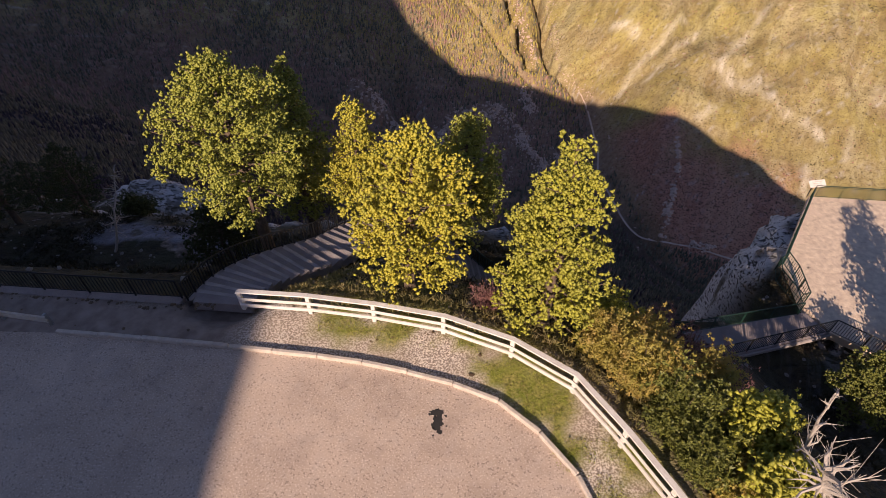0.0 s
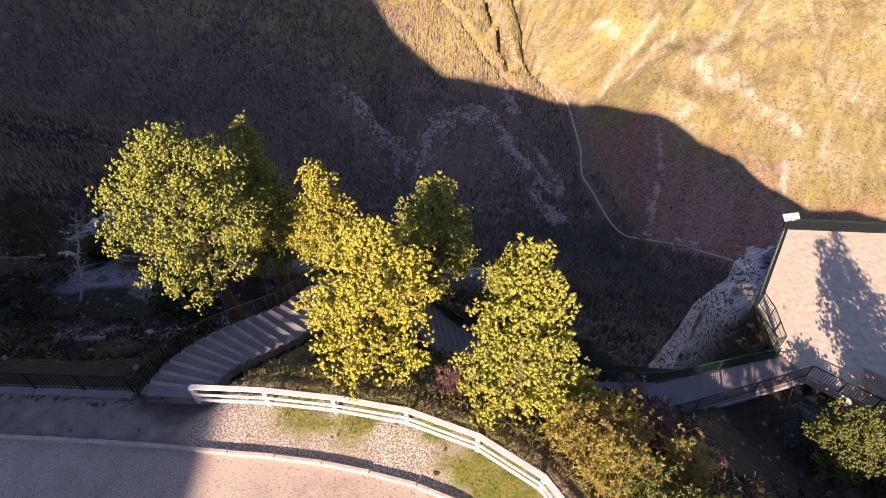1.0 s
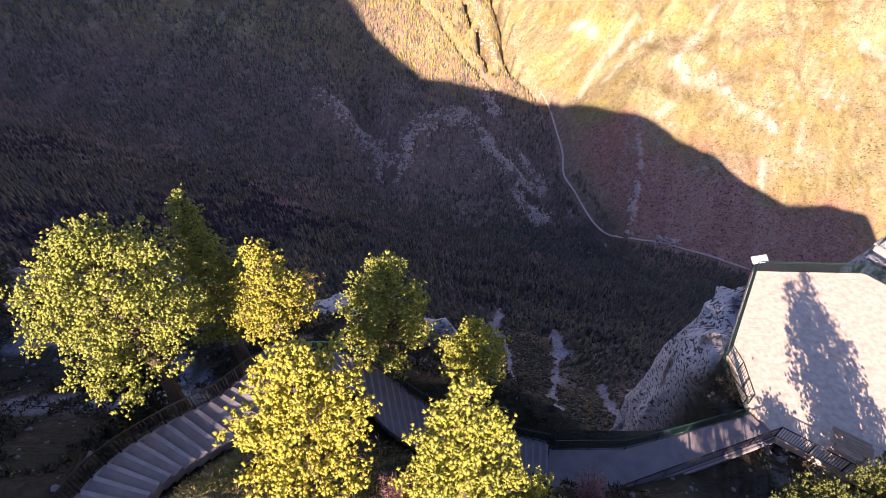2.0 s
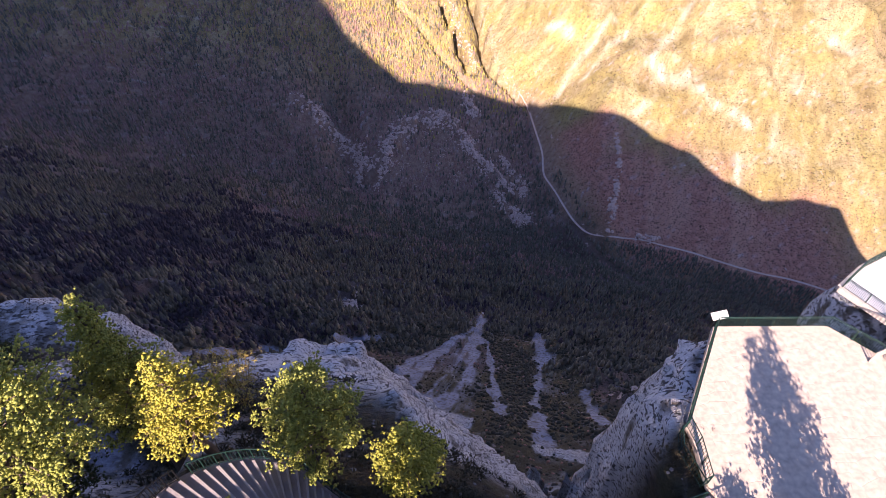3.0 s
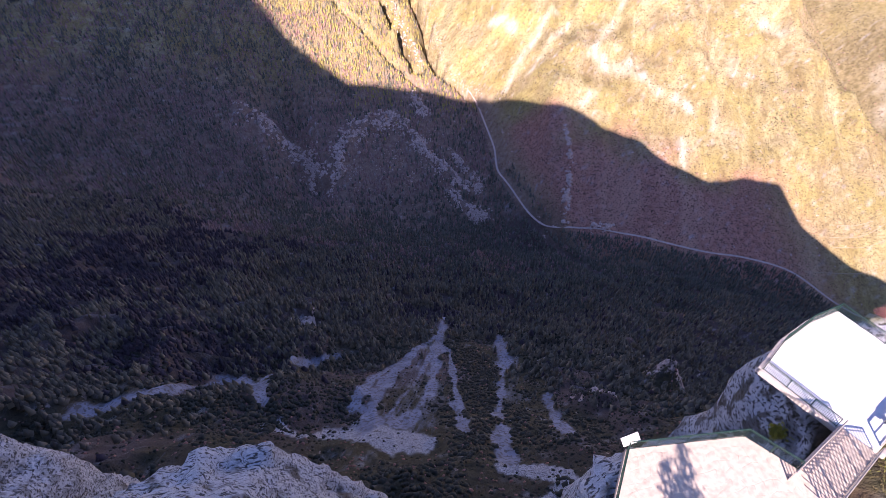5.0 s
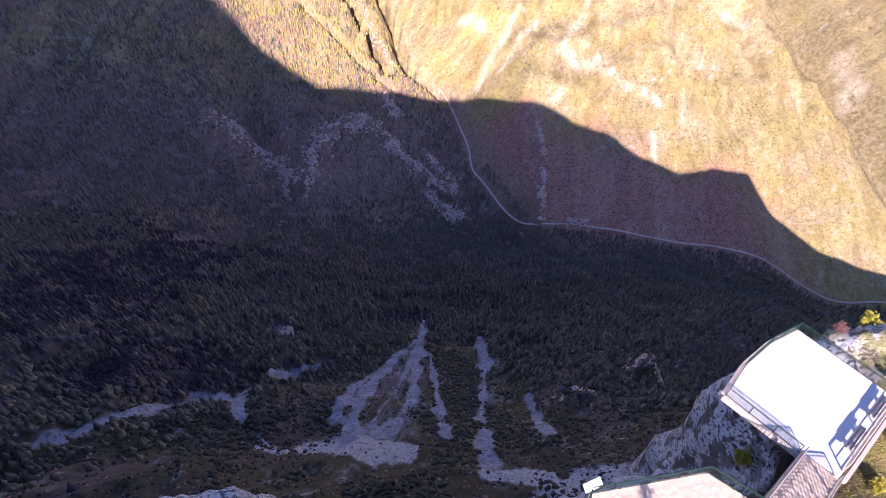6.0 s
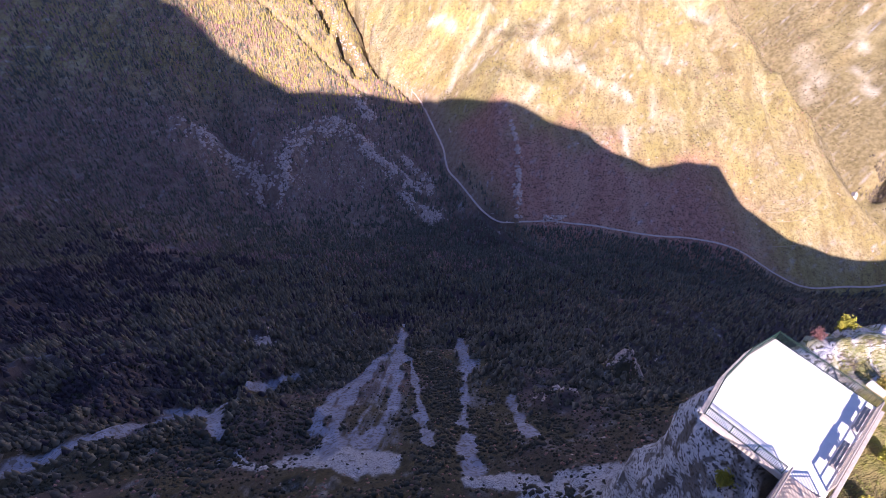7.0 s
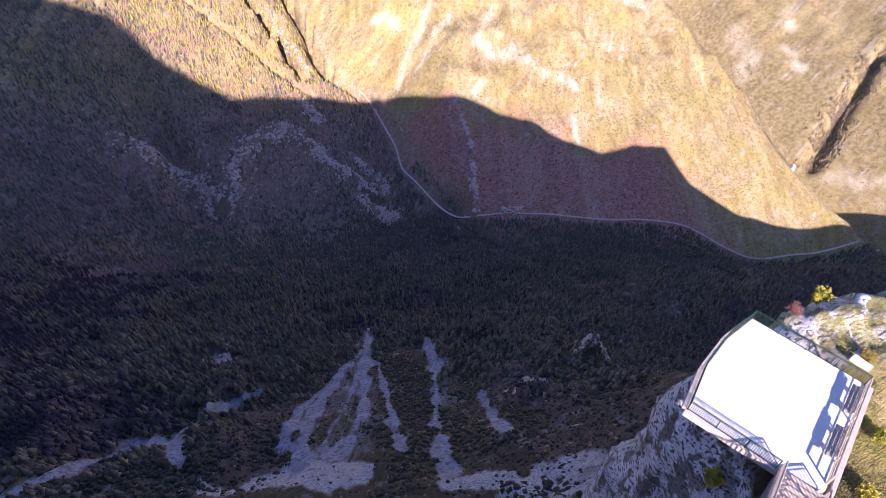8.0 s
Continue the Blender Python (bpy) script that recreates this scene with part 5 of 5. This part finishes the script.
# ---------------------------------------------------------------- trees
def tufts(points, dirs, rng, blades=9, size=0.24, wide=0.05):
    """Sprays of needles: pointed blades round each twig end."""
    n = len(points)
    d = dirs[:, None] * 0.45 + rng.normal(0, 0.75, (n, blades, 3))
    d /= np.linalg.norm(d, axis=2)[..., None] + 1e-9
    length = size * rng.uniform(0.65, 1.25, (n, blades, 1))
    w = np.cross(d, rng.normal(0, 1, (n, blades, 3)))
    w /= np.linalg.norm(w, axis=2)[..., None] + 1e-9
    c = points[:, None] + rng.normal(0, 0.015, (n, blades, 3)) + d * length * 0.3
    v = np.stack([c - w * wide, c + w * wide, c + d * length * 0.75], 2).reshape(-1, 3)
    f = np.arange(n * blades)[:, None] * 3 + np.arange(3)[None]
    return v, f


def limb_mesh(bm, a, b, r0, r1, sides=6):
    m = between(a, b)
    made = bmesh.ops.create_cone(bm, cap_ends=True, segments=sides, radius1=r0, radius2=r1, depth=(Vector(b) - Vector(a)).length)
    bmesh.ops.transform(bm, matrix=m @ Matrix.Translation((0, 0, (Vector(b) - Vector(a)).length / 2)), verts=made["verts"])


LIMB = rod("limb", 1.0, 0.35, 1.0, BARK, 5)
STEM = rod("stem", 1.0, 0.3, 1.0, BARK, 5)


def pine(label, base, tall, wide, mat, seed, clear=0.18, lean=(0.0, 0.0), pointed=0.5, density=1.0, size=0.24, bare=0.0, name="pine_tree"):
    """A pine: tapered, slightly crooked trunk, whorls of limbs and a crown of needle tufts with gaps."""
    rng = np.random.default_rng(seed)
    ob = thing(name, label, "tree", base)
    bends = [Vector((0, 0, -0.4))]
    for k in range(1, 8):
        f = k / 7
        bends.append(Vector((lean[0] * f + rng.normal(0, 0.05), lean[1] * f + rng.normal(0, 0.05), tall * f * 0.97)))
    bm = bmesh.new()
    r = 0.028 * tall + 0.05
    for k in range(7):
        limb_mesh(bm, bends[k], bends[k + 1], r * (1 - k / 7.6), r * (1 - (k + 1) / 7.6), 9)
    child("trunk", finish(bm, "trunk", BARK), ob)

    def spine(f):
        k = min(6, int(f * 7))
        return bends[k].lerp(bends[k + 1], f * 7 - k)

    pts, ways = [], []
    whorls = int(9 + tall * 1.3)
    for w in range(whorls):
        f = clear + (1 - clear) * (w + rng.uniform(0, 0.7)) / whorls
        g = (f - clear) / (1 - clear)
        reach = wide * (math.sin(math.pi * min(1, 0.22 + 0.78 * g) ** 0.8) * (1 - pointed) + (1 - g) ** 0.75 * pointed * 1.15 + 0.08)
        a0 = rng.uniform(0, 6.28)
        for k in range(5):
            a = a0 + k * 1.257 + rng.normal(0, 0.25)
            lim = reach * rng.uniform(0.6, 1.15)
            o = spine(min(0.985, f))
            up = rng.uniform(0.0, 0.4) + 0.35 * g
            tip = o + Vector((math.cos(a) * lim, math.sin(a) * lim, lim * up))
            if w % 2 == 0 or bare > 0:
                thick = 0.02 + 0.012 * lim
                child("limb", LIMB, ob, between(o, tip) @ Matrix.Diagonal((thick, thick, (tip - o).length, 1)))
            if rng.random() < bare:
                continue
            # twigs leave the limb, each ends in a few brushes of needles
            twigs = max(2, int(lim * 8.5 * density))
            t = rng.uniform(0.3, 1.02, twigs) ** 0.75
            spread = 0.16 + 0.24 * lim * t * (1.15 - t)
            ends = np.array(o)[None] + t[:, None] * np.array(tip - o)[None] + np.clip(rng.normal(0, 1, (twigs, 3)), -1.5, 1.5) * spread[:, None] * np.array([1, 1, 0.6]) + np.array([0, 0, 0.08])
            p = np.repeat(ends, 5, 0) + np.clip(rng.normal(0, 0.11, (twigs * 5, 3)), -0.22, 0.22)
            d = np.array(tip - o)[None] / lim * 0.6 + np.array([0, 0, 0.8])[None] + rng.normal(0, 0.2, (twigs * 5, 3))
            pts.append(p)
            ways.append(d)
    pts = np.concatenate(pts)
    v, f = tufts(pts, np.concatenate(ways), rng, 3, size * 0.46, 0.022)
    # each brush is a lumpy ball of needles
    n = len(pts)
    heart = np.array([(1, 0, 0), (0, 1, 0), (-1, 0, 0), (0, -1, 0), (0, 0, 1), (0, 0, -1)])
    tri = np.array([(0, 1, 4), (1, 2, 4), (2, 3, 4), (3, 0, 4), (1, 0, 5), (2, 1, 5), (3, 2, 5), (0, 3, 5)])
    hv = pts[:, None] + (heart[None] + rng.normal(0, 0.25, (n, 6, 3))) * size * rng.uniform(0.2, 0.36, (n, 1, 1))
    hf = (np.arange(n)[:, None, None] * 6 + tri[None]).reshape(-1, 3) + len(v)
    child("crown", mesh_of("crown", np.concatenate([v, hv.reshape(-1, 3)]), np.concatenate([f, hf]), mat), ob)
    return ob


def bush(name, label, base, r, tall, mat, seed, n=420, size=0.13, wide=0.05, blades=9):
    """A leafy bush: stems from the foot, and leaves round their ends."""
    rng = np.random.default_rng(seed)
    ob = thing(name, label, "bush", base)
    pts, ways = [], []
    for k in range(16):
        a, s = rng.uniform(0, 6.28), rng.uniform(0.25, 1)
        tip = Vector((math.cos(a) * r * s, math.sin(a) * r * s, tall * rng.uniform(0.55, 1.0) * (1 - 0.35 * s * s)))
        root = Vector((math.cos(a) * 0.1, math.sin(a) * 0.1, -0.2))
        child("stem", STEM, ob, between(root, tip) @ Matrix.Diagonal((0.03, 0.03, (tip - root).length, 1)))
        m = n // 16
        t = rng.uniform(0.35, 1.08, m)
        p = t[:, None] * np.array(tip)[None] + rng.normal(0, 1, (m, 3)) * r * 0.2
        p[:, 2] = np.abs(p[:, 2])
        pts.append(p)
        ways.append(np.array(tip)[None] / tip.length + rng.normal(0, 0.4, (m, 3)))
    v, f = tufts(np.concatenate(pts), np.concatenate(ways), rng, blades, size, wide)
    child("leaves", mesh_of("leaves", v, f, mat), ob)
    return ob


def dead_tree(label, base, tip, seed, count=40, reach=1.6, r=0.16, droop=0.0, mat=DEADWOOD, name="dead_tree"):
    """A bare trunk with forked, bleached branches."""
    rng = np.random.default_rng(seed)
    ob = thing(name, label, "dead tree", base)
    a, b = Vector((0, 0, -0.3)), Vector(tip) - Vector(base)
    bm = bmesh.new()
    nodes_ = [a.lerp(b, k / 6) + Vector(rng.normal(0, 0.06, 3)) for k in range(7)]
    for k in range(6):
        limb_mesh(bm, nodes_[k], nodes_[k + 1], r * (1 - k / 6.6), r * (1 - (k + 1) / 6.6), 8)
    child("trunk", finish(bm, "trunk", mat), ob)
    for k in range(count):
        bm = bmesh.new()
        f = rng.uniform(0.25, 1.0)
        o = nodes_[min(5, int(f * 6))].lerp(nodes_[min(6, int(f * 6) + 1)], f * 6 - int(f * 6))
        w = Vector(rng.normal(0, 1, 3))
        w = (w - w.project(b) * 0.7).normalized() + Vector((0, 0, 0.3 - droop))
        lim = reach * rng.uniform(0.35, 1.0) * (1.15 - 0.7 * f)
        mid, tip_ = o + w * lim * 0.55, o + w * lim + Vector(rng.normal(0, 0.12, 3)) * lim
        limb_mesh(bm, o, mid, 0.05 * r / 0.16, 0.028 * r / 0.16, 5)
        limb_mesh(bm, mid, tip_, 0.028 * r / 0.16, 0.008, 4)
        for _ in range(3):
            limb_mesh(bm, mid.lerp(tip_, rng.uniform(0, 0.8)), tip_ + Vector(rng.normal(0, 0.28, 3)) * lim, 0.01, 0.004, 4)
        child("branch", finish(bm, "branch", mat), ob)
    return ob


def foot(x, y):
    return (x, y, float(height(np.array([x]), np.array([y]))[0]))


pine("tall yellow-green pine with dense tufted crown below the fence", foot(-1.35, 14.5), 7.4, 2.15, PINE_Y, 11, 0.2, (0.3, 0.2), 0.35)
pine("light green pine with a pointed crown beside the fence", foot(3.7, 12.6), 7.9, 1.6, PINE_L, 12, 0.1, (0.2, 0.3), 0.6)
pine("broad green pine with an open spreading crown by the stairs", foot(-9.1, 20.4), 13.7, 2.9, PINE_G, 13, 0.5, (-0.6, 0.6), 0.25, 0.85)
pine("yellow pine with bare inner limbs on the lower stairs", foot(-4.5, 23.8), 9.4, 1.7, PINE_Y, 14, 0.35, (0.0, -0.6), 0.4, 0.8, 0.24, 0.15)
pine("rounded dark green pine beside the lower stairs", foot(1.1, 23.7), 10.2, 2.1, PINE_G, 15, 0.25, (0.1, -1.6), 0.4)
pine("small light green pine near the gangway", foot(5.2, 21.4), 5.6, 1.6, PINE_L, 16, 0.2, (0.0, -0.5), 0.45)
pine("slim dark green pine at the edge of the crag", foot(-8.4, 26.2), 16.6, 1.8, PINE_G, 17, 0.4, (0.3, 0.0), 0.7)
pine("pine on the slope beside the stairs, needles darkened for shade", foot(-13.5, 24.0), 7.0, 2.2, PINE_D, 18, 0.2, (0, 0), 0.4, 0.7)
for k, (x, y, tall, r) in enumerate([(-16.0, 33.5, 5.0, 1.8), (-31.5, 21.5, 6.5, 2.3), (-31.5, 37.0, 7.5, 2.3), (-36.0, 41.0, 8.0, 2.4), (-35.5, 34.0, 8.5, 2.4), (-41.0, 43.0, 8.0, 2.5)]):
    pine("pine with needles darkened for the shade of the mountain", foot(x, y), tall, r, PINE_D, 60 + k, 0.15, (0, 0), 0.45, 0.4)
pine("tufted young pine below the fence", foot(8.8, 7.4), 3.7, 0.8, PINE_L, 20, 0.45, (0.1, 0.0), 0.2, 1.0, 0.3)
pine("small tufted pine below the fence", foot(8.5, 5.6), 3.0, 0.7, PINE_L, 24, 0.4, (0.1, 0.0), 0.2, 1.0, 0.3)
pine("pine whose shadow falls across the viewing deck", foot(24.0, 14.1), 9.7, 1.45, BUSH_G, 21, 0.1, (0, 0), 0.0, 1.0)
# second pine added so that the deck shadow gets a wide top
pine("twin pine added to broaden the shadow on the deck", foot(25.1, 14.0), 10.2, 1.5, BUSH_G, 26, 0.1, (0, 0), 0.0, 1.0)
pine("green pine below the gangway", foot(21.0, 14.3), 4.4, 1.6, BUSH_G, 22, 0.15, (0, 0), 0.4)
# no pine is known here; added to cast shade over the gangway
pine("green pine added on the bank to shade the gangway", foot(14.2, 4.5), 4.0, 1.7, PINE_G, 25, 0.1, (0, 0), 0.4, 0.8)



def ground_cover(name, label, category, n, box_, keep, mat, blades, size, wide, seed):
    """Low plants too many to count, rooted on the ground."""
    rng = np.random.default_rng(seed)
    x, y = rng.uniform(box_[0], box_[1], n), rng.uniform(box_[2], box_[3], n)
    ok = keep(x, y, rng)
    x, y = x[ok], y[ok]
    p = np.stack([x, y, height(x, y) + 0.02], 1)
    v, f = tufts(p, np.tile([0.0, 0.0, 1.1], (len(x), 1)), rng, blades, size, wide)
    tagged(new(name, mesh_of(name, v, f, mat)), label, category, kind="stuff")


def clear_of_stairs(x, y):
    ok = np.ones(len(x), bool)
    for px, py, _ in STAIR_BED:
        ok &= np.hypot(x - px, y - py) > 1.5
    return ok & ~inside(GANG, x, y)


ground_cover("dry_grass", "tufts of dry yellow grass on the bank below the fence", "grass", 7000, (-8, 8, 8, 19),
             lambda x, y, rng: (side(EDGE, x, y) > 0.15) & (rng.random(len(x)) < 1.15 - 0.18 * side(EDGE, x, y)) & clear_of_stairs(x, y), DRYGRASS, 8, 0.26, 0.016, 71)
ground_cover("undergrowth", "dark tangled undergrowth on the steep slopes", "undergrowth", 22000, (-45, 24, 9, 42),
             lambda x, y, rng: (side(EDGE, x, y) > 1.5) & (side(RIM, x, y) < -1) & (fbm(x, y, 3.5, 3, 44) > -0.15) & ~((x > -17) & (y > 33)) & (line_mask(x, y, (-25.5, 31.3), (-14, 28.5), 2.2, 1.8) > 1) & clear_of_stairs(x, y), UNDER, 7, 0.42, 0.05, 72)
for label, n, mat, seed, cut in (("short green grass along the car park verge", 20000, VERGE, 73, 0.0), ("bleached dry grass along the car park verge", 11000, DRYGRASS, 74, 0.15)):
    ground_cover("verge_grass", label, "grass", n, (-8, 7.5, 3, 13),
                 lambda x, y, rng: (side(EDGE, x, y) > -2.4) & (side(EDGE, x, y) < -0.05) & (side(EDGE, x, y) > -0.9 - 1.3 * step(0.5, 3.5, x)) & (x > -4.6) & (fbm(x, y, 0.9, 3, 81) + 0.35 - cut > 0.1 * rng.normal(0, 1, len(x))), mat, 4, 0.085, 0.008, seed)

for label, n, mat, seed in (("bleached dry grass on the sunlit slope beside the lower deck", 5200, DRYGRASS, 75), ("green grass on the sunlit slope beside the lower deck", 3200, VERGE, 76)):
    ground_cover("slope_grass", label, "grass", n, (44, 66, 20, 37), lambda x, y, rng: (side([(45.0, 27.9), (54.6, 32.0), (56.0, 37)], x, y) < -0.1) & (fbm(x, y, 2.2, 3, seed) > -0.1), mat, 6, 0.24, 0.02, seed)

k = 0
for x, y, r, tall, mat in [(6.5, 9.6, 1.1, 2.9, BUSH), (7.1, 8.3, 1.2, 2.7, BUSH_G), (7.0, 11.2, 1.1, 2.6, BUSH), (7.4, 6.8, 1.0, 2.2, BUSH_G), (5.6, 11.0, 0.9, 2.2, BUSH), (6.0, 12.6, 1.2, 2.2, PINE_L),
                           (8.8, 9.8, 1.3, 2.4, BUSH), (8.0, 5.9, 0.9, 1.6, BUSH)]:
    k += 1
    bush("bush", "dense green and brown bush growing beside the fence", foot(x, y), r, tall, mat, 30 + k, 1800, 0.11, 0.034)
for x, y, r, tall in [(9.5, 12.3, 0.9, 2.2), (10.6, 11.1, 1.0, 2.4), (1.6, 13.4, 0.6, 1.2), (9.0, 13.8, 0.7, 1.8)]:
    k += 1
    bush("bare_shrub", "leafless russet shrub with thin twigs", foot(x, y), r, tall, RUSSET, 30 + k, 260, 0.2, 0.012)
for x, y, r, tall in [(58.3, 40.4, 0.9, 1.2), (60.2, 39.6, 0.8, 1.2)]:
    k += 1
    bush("bush", "yellow-green bush on the sunlit rock ledge", foot(x, y), r, tall, PINE_Y, 30 + k, 600, 0.18, 0.06)
for x, y, r, tall, mat in [(52.1, 29.4, 0.55, 0.9, PINE_L), (47.8, 27.3, 0.6, 1.0, PINE_Y), (57.4, 34.0, 0.5, 0.7, BUSH)]:
    k += 1
    bush("bush", "small green and yellow bush on the grass beside the deck", foot(x, y), r, tall, mat, 30 + k, 300, 0.16, 0.05)
block = thing("concrete_block", "long white concrete block lying on the rock ledge", "block", (56.45, 33.76, foot(56.45, 33.76)[2]), -1.42)
child("slab", box("slab", 1.34, 0.6, 0.35, WHITE, 0.02), block)
k += 1
bush("bare_shrub", "leafless russet shrub with thin twigs", foot(56.6, 39.4), 0.6, 0.9, RUSSET, 30 + k, 260, 0.2, 0.014)
k += 1
bush("bush", "yellow-green bush under the lower deck", foot(42.0, 32.4), 0.7, 1.0, PINE_Y, 30 + k, 400, 0.18, 0.05)
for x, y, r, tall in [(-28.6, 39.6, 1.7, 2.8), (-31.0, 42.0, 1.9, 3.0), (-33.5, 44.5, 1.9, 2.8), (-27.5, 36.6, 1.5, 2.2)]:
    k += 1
    bush("bush", "evergreen bush with leaves darkened for the shaded slope", foot(x, y), r, tall, PINE_D, 30 + k, 450, 0.24, 0.07)
for x, y in [(-6.5, 30.2), (-5.0, 29.6)]:
    k += 1
    bush("bare_shrub", "thin half-bare shrub at the crag's edge", foot(x, y), 1.9, 6.4, BUSH, 30 + k, 260, 0.2, 0.03)
dead_tree("slender bare dead tree standing on the dark slope", foot(-25.6, 30.0), (-24.0, 32.6, -7.6), 51, 46, 1.4, 0.12, 0.25, DEADWOOD)
dead_tree("fallen grey log lying on the shaded slope", foot(-22.3, 26.4), (foot(-16.6, 23.2)[0], 23.2, foot(-16.6, 23.2)[2] + 0.25), 54, 6, 0.5, 0.1, 0.0, DEADWOOD, "fallen_log")
dead_tree("bleached dead pine with a tangle of bare white branches", foot(12.2, 6.6), (6.9, 4.2, 5.2), 52, 44, 2.0, 0.15)
dead_tree("bleached dead snag with broken limbs", foot(9.9, 6.2), (9.0, 6.6, 4.0), 53, 14, 1.0, 0.14)

house = thing("farmhouse", "tiny white farmhouse far off on the gorge floor", "house", foot(948, 505))
child("wall", box("wall", 16, 9, 6, WHITE, 0.1), house, Matrix.Translation((0, 0, -1)) @ Matrix.Rotation(0.6, 4, "Z"))
roof_bm = bmesh.new()
rv = [roof_bm.verts.new(p) for p in ((-8.5, -5, 5), (8.5, -5, 5), (8.5, 5, 5), (-8.5, 5, 5), (-8.5, 0, 8), (8.5, 0, 8))]
for q in ((0, 1, 5, 4), (2, 3, 4, 5), (0, 4, 3), (1, 2, 5), (3, 2, 1, 0)):
    roof_bm.faces.new([rv[i] for i in q])
child("roof", finish(roof_bm, "roof", KERB), house, Matrix.Rotation(0.6, 4, "Z"))


# ---------------------------------------------------------------- paving of the upper deck, stone by stone
def flagstones():
    rng = random.Random(12)
    edge = [(x, y) for x, y in P_EDGE]
    cell = 0.62
    grid = {}
    for i in range(-1, 30):
        for j in range(-1, 32):
            grid[i, j] = (21 + (i + rng.uniform(-0.36, 0.36) ) * cell, 13 + (j + rng.uniform(-0.36, 0.36)) * cell)
    stones = []
    for i in range(-1, 29):
        for j in range(-1, 31):
            q = [grid[i, j], grid[i + 1, j], grid[i + 1, j + 1], grid[i, j + 1]]
            c = (sum(p[0] for p in q) / 4, sum(p[1] for p in q) / 4)
            q = [(c[0] + (p[0] - c[0]) * 0.98, c[1] + (p[1] - c[1]) * 0.98) for p in q]
            if all(bool(inside(edge, np.array([p[0]]), np.array([p[1]]))[0]) for p in q):
                stones.append((c, q, rng.uniform(-0.0002, 0.0002)))
    stones.sort(key=lambda s: s[0][0] + 0.4 * abs(s[0][1] - 26))
    rest_v, rest_f = [], []
    for k, (c, q, dz) in enumerate(stones):
        inner = [(c[0] + (p[0] - c[0]) * 0.96, c[1] + (p[1] - c[1]) * 0.96) for p in q]
        v = [(p[0] - 28, p[1] - 24, -0.02) for p in q] + [(p[0] - 28, p[1] - 24, dz - 0.0002) for p in q] + [(p[0] - 28, p[1] - 24, dz) for p in inner]
        f = [(a, (a + 1) % 4, 4 + (a + 1) % 4, 4 + a) for a in range(4)] + [(4 + a, 4 + (a + 1) % 4, 8 + (a + 1) % 4, 8 + a) for a in range(4)] + [(8, 9, 10, 11)]
        if k < 290:
            child("flagstone", mesh_of("flagstone", v, f, FLAG), upper_deck)
        else:
            rest_f += [tuple(i + len(rest_v) for i in face) for face in f]
            rest_v += v
    if rest_v:
        ob = child("flagstone_field", mesh_of("flagstone_field", rest_v, rest_f, FLAG), upper_deck)
        ob["kind"] = "stuff"


flagstones()


def lower_paving():
    """Large cast slabs on the lower deck, laid along its bench side."""
    turn = math.atan2(3.8, 8.75)
    c, s = math.cos(turn), math.sin(turn)
    rng = random.Random(33)
    inner = [(47 + (x - 47) * 0.955, 34 + (y - 34) * 0.955) for x, y in Q_EDGE]
    slab_me = box("paving_slab", 1.19, 1.19, 0.05, PALE, 0.008)
    for i in range(-6, 7):
        for j in range(-6, 7):
            x, y = 48 + 1.2 * (i * c - j * s), 34 + 1.2 * (i * s + j * c)
            corners = [(x + 0.6 * (u * c - v * s), y + 0.6 * (u * s + v * c)) for u, v in ((-1, -1), (1, -1), (1, 1), (-1, 1))]
            if all(bool(inside(inner, np.array([p[0]]), np.array([p[1]]))[0]) for p in corners):
                child("paving_slab", slab_me, lower_deck, Matrix.Translation((x - 47, y - 34, -0.036 + rng.uniform(-0.002, 0.002))) @ Matrix.Rotation(turn, 4, "Z"))


lower_paving()
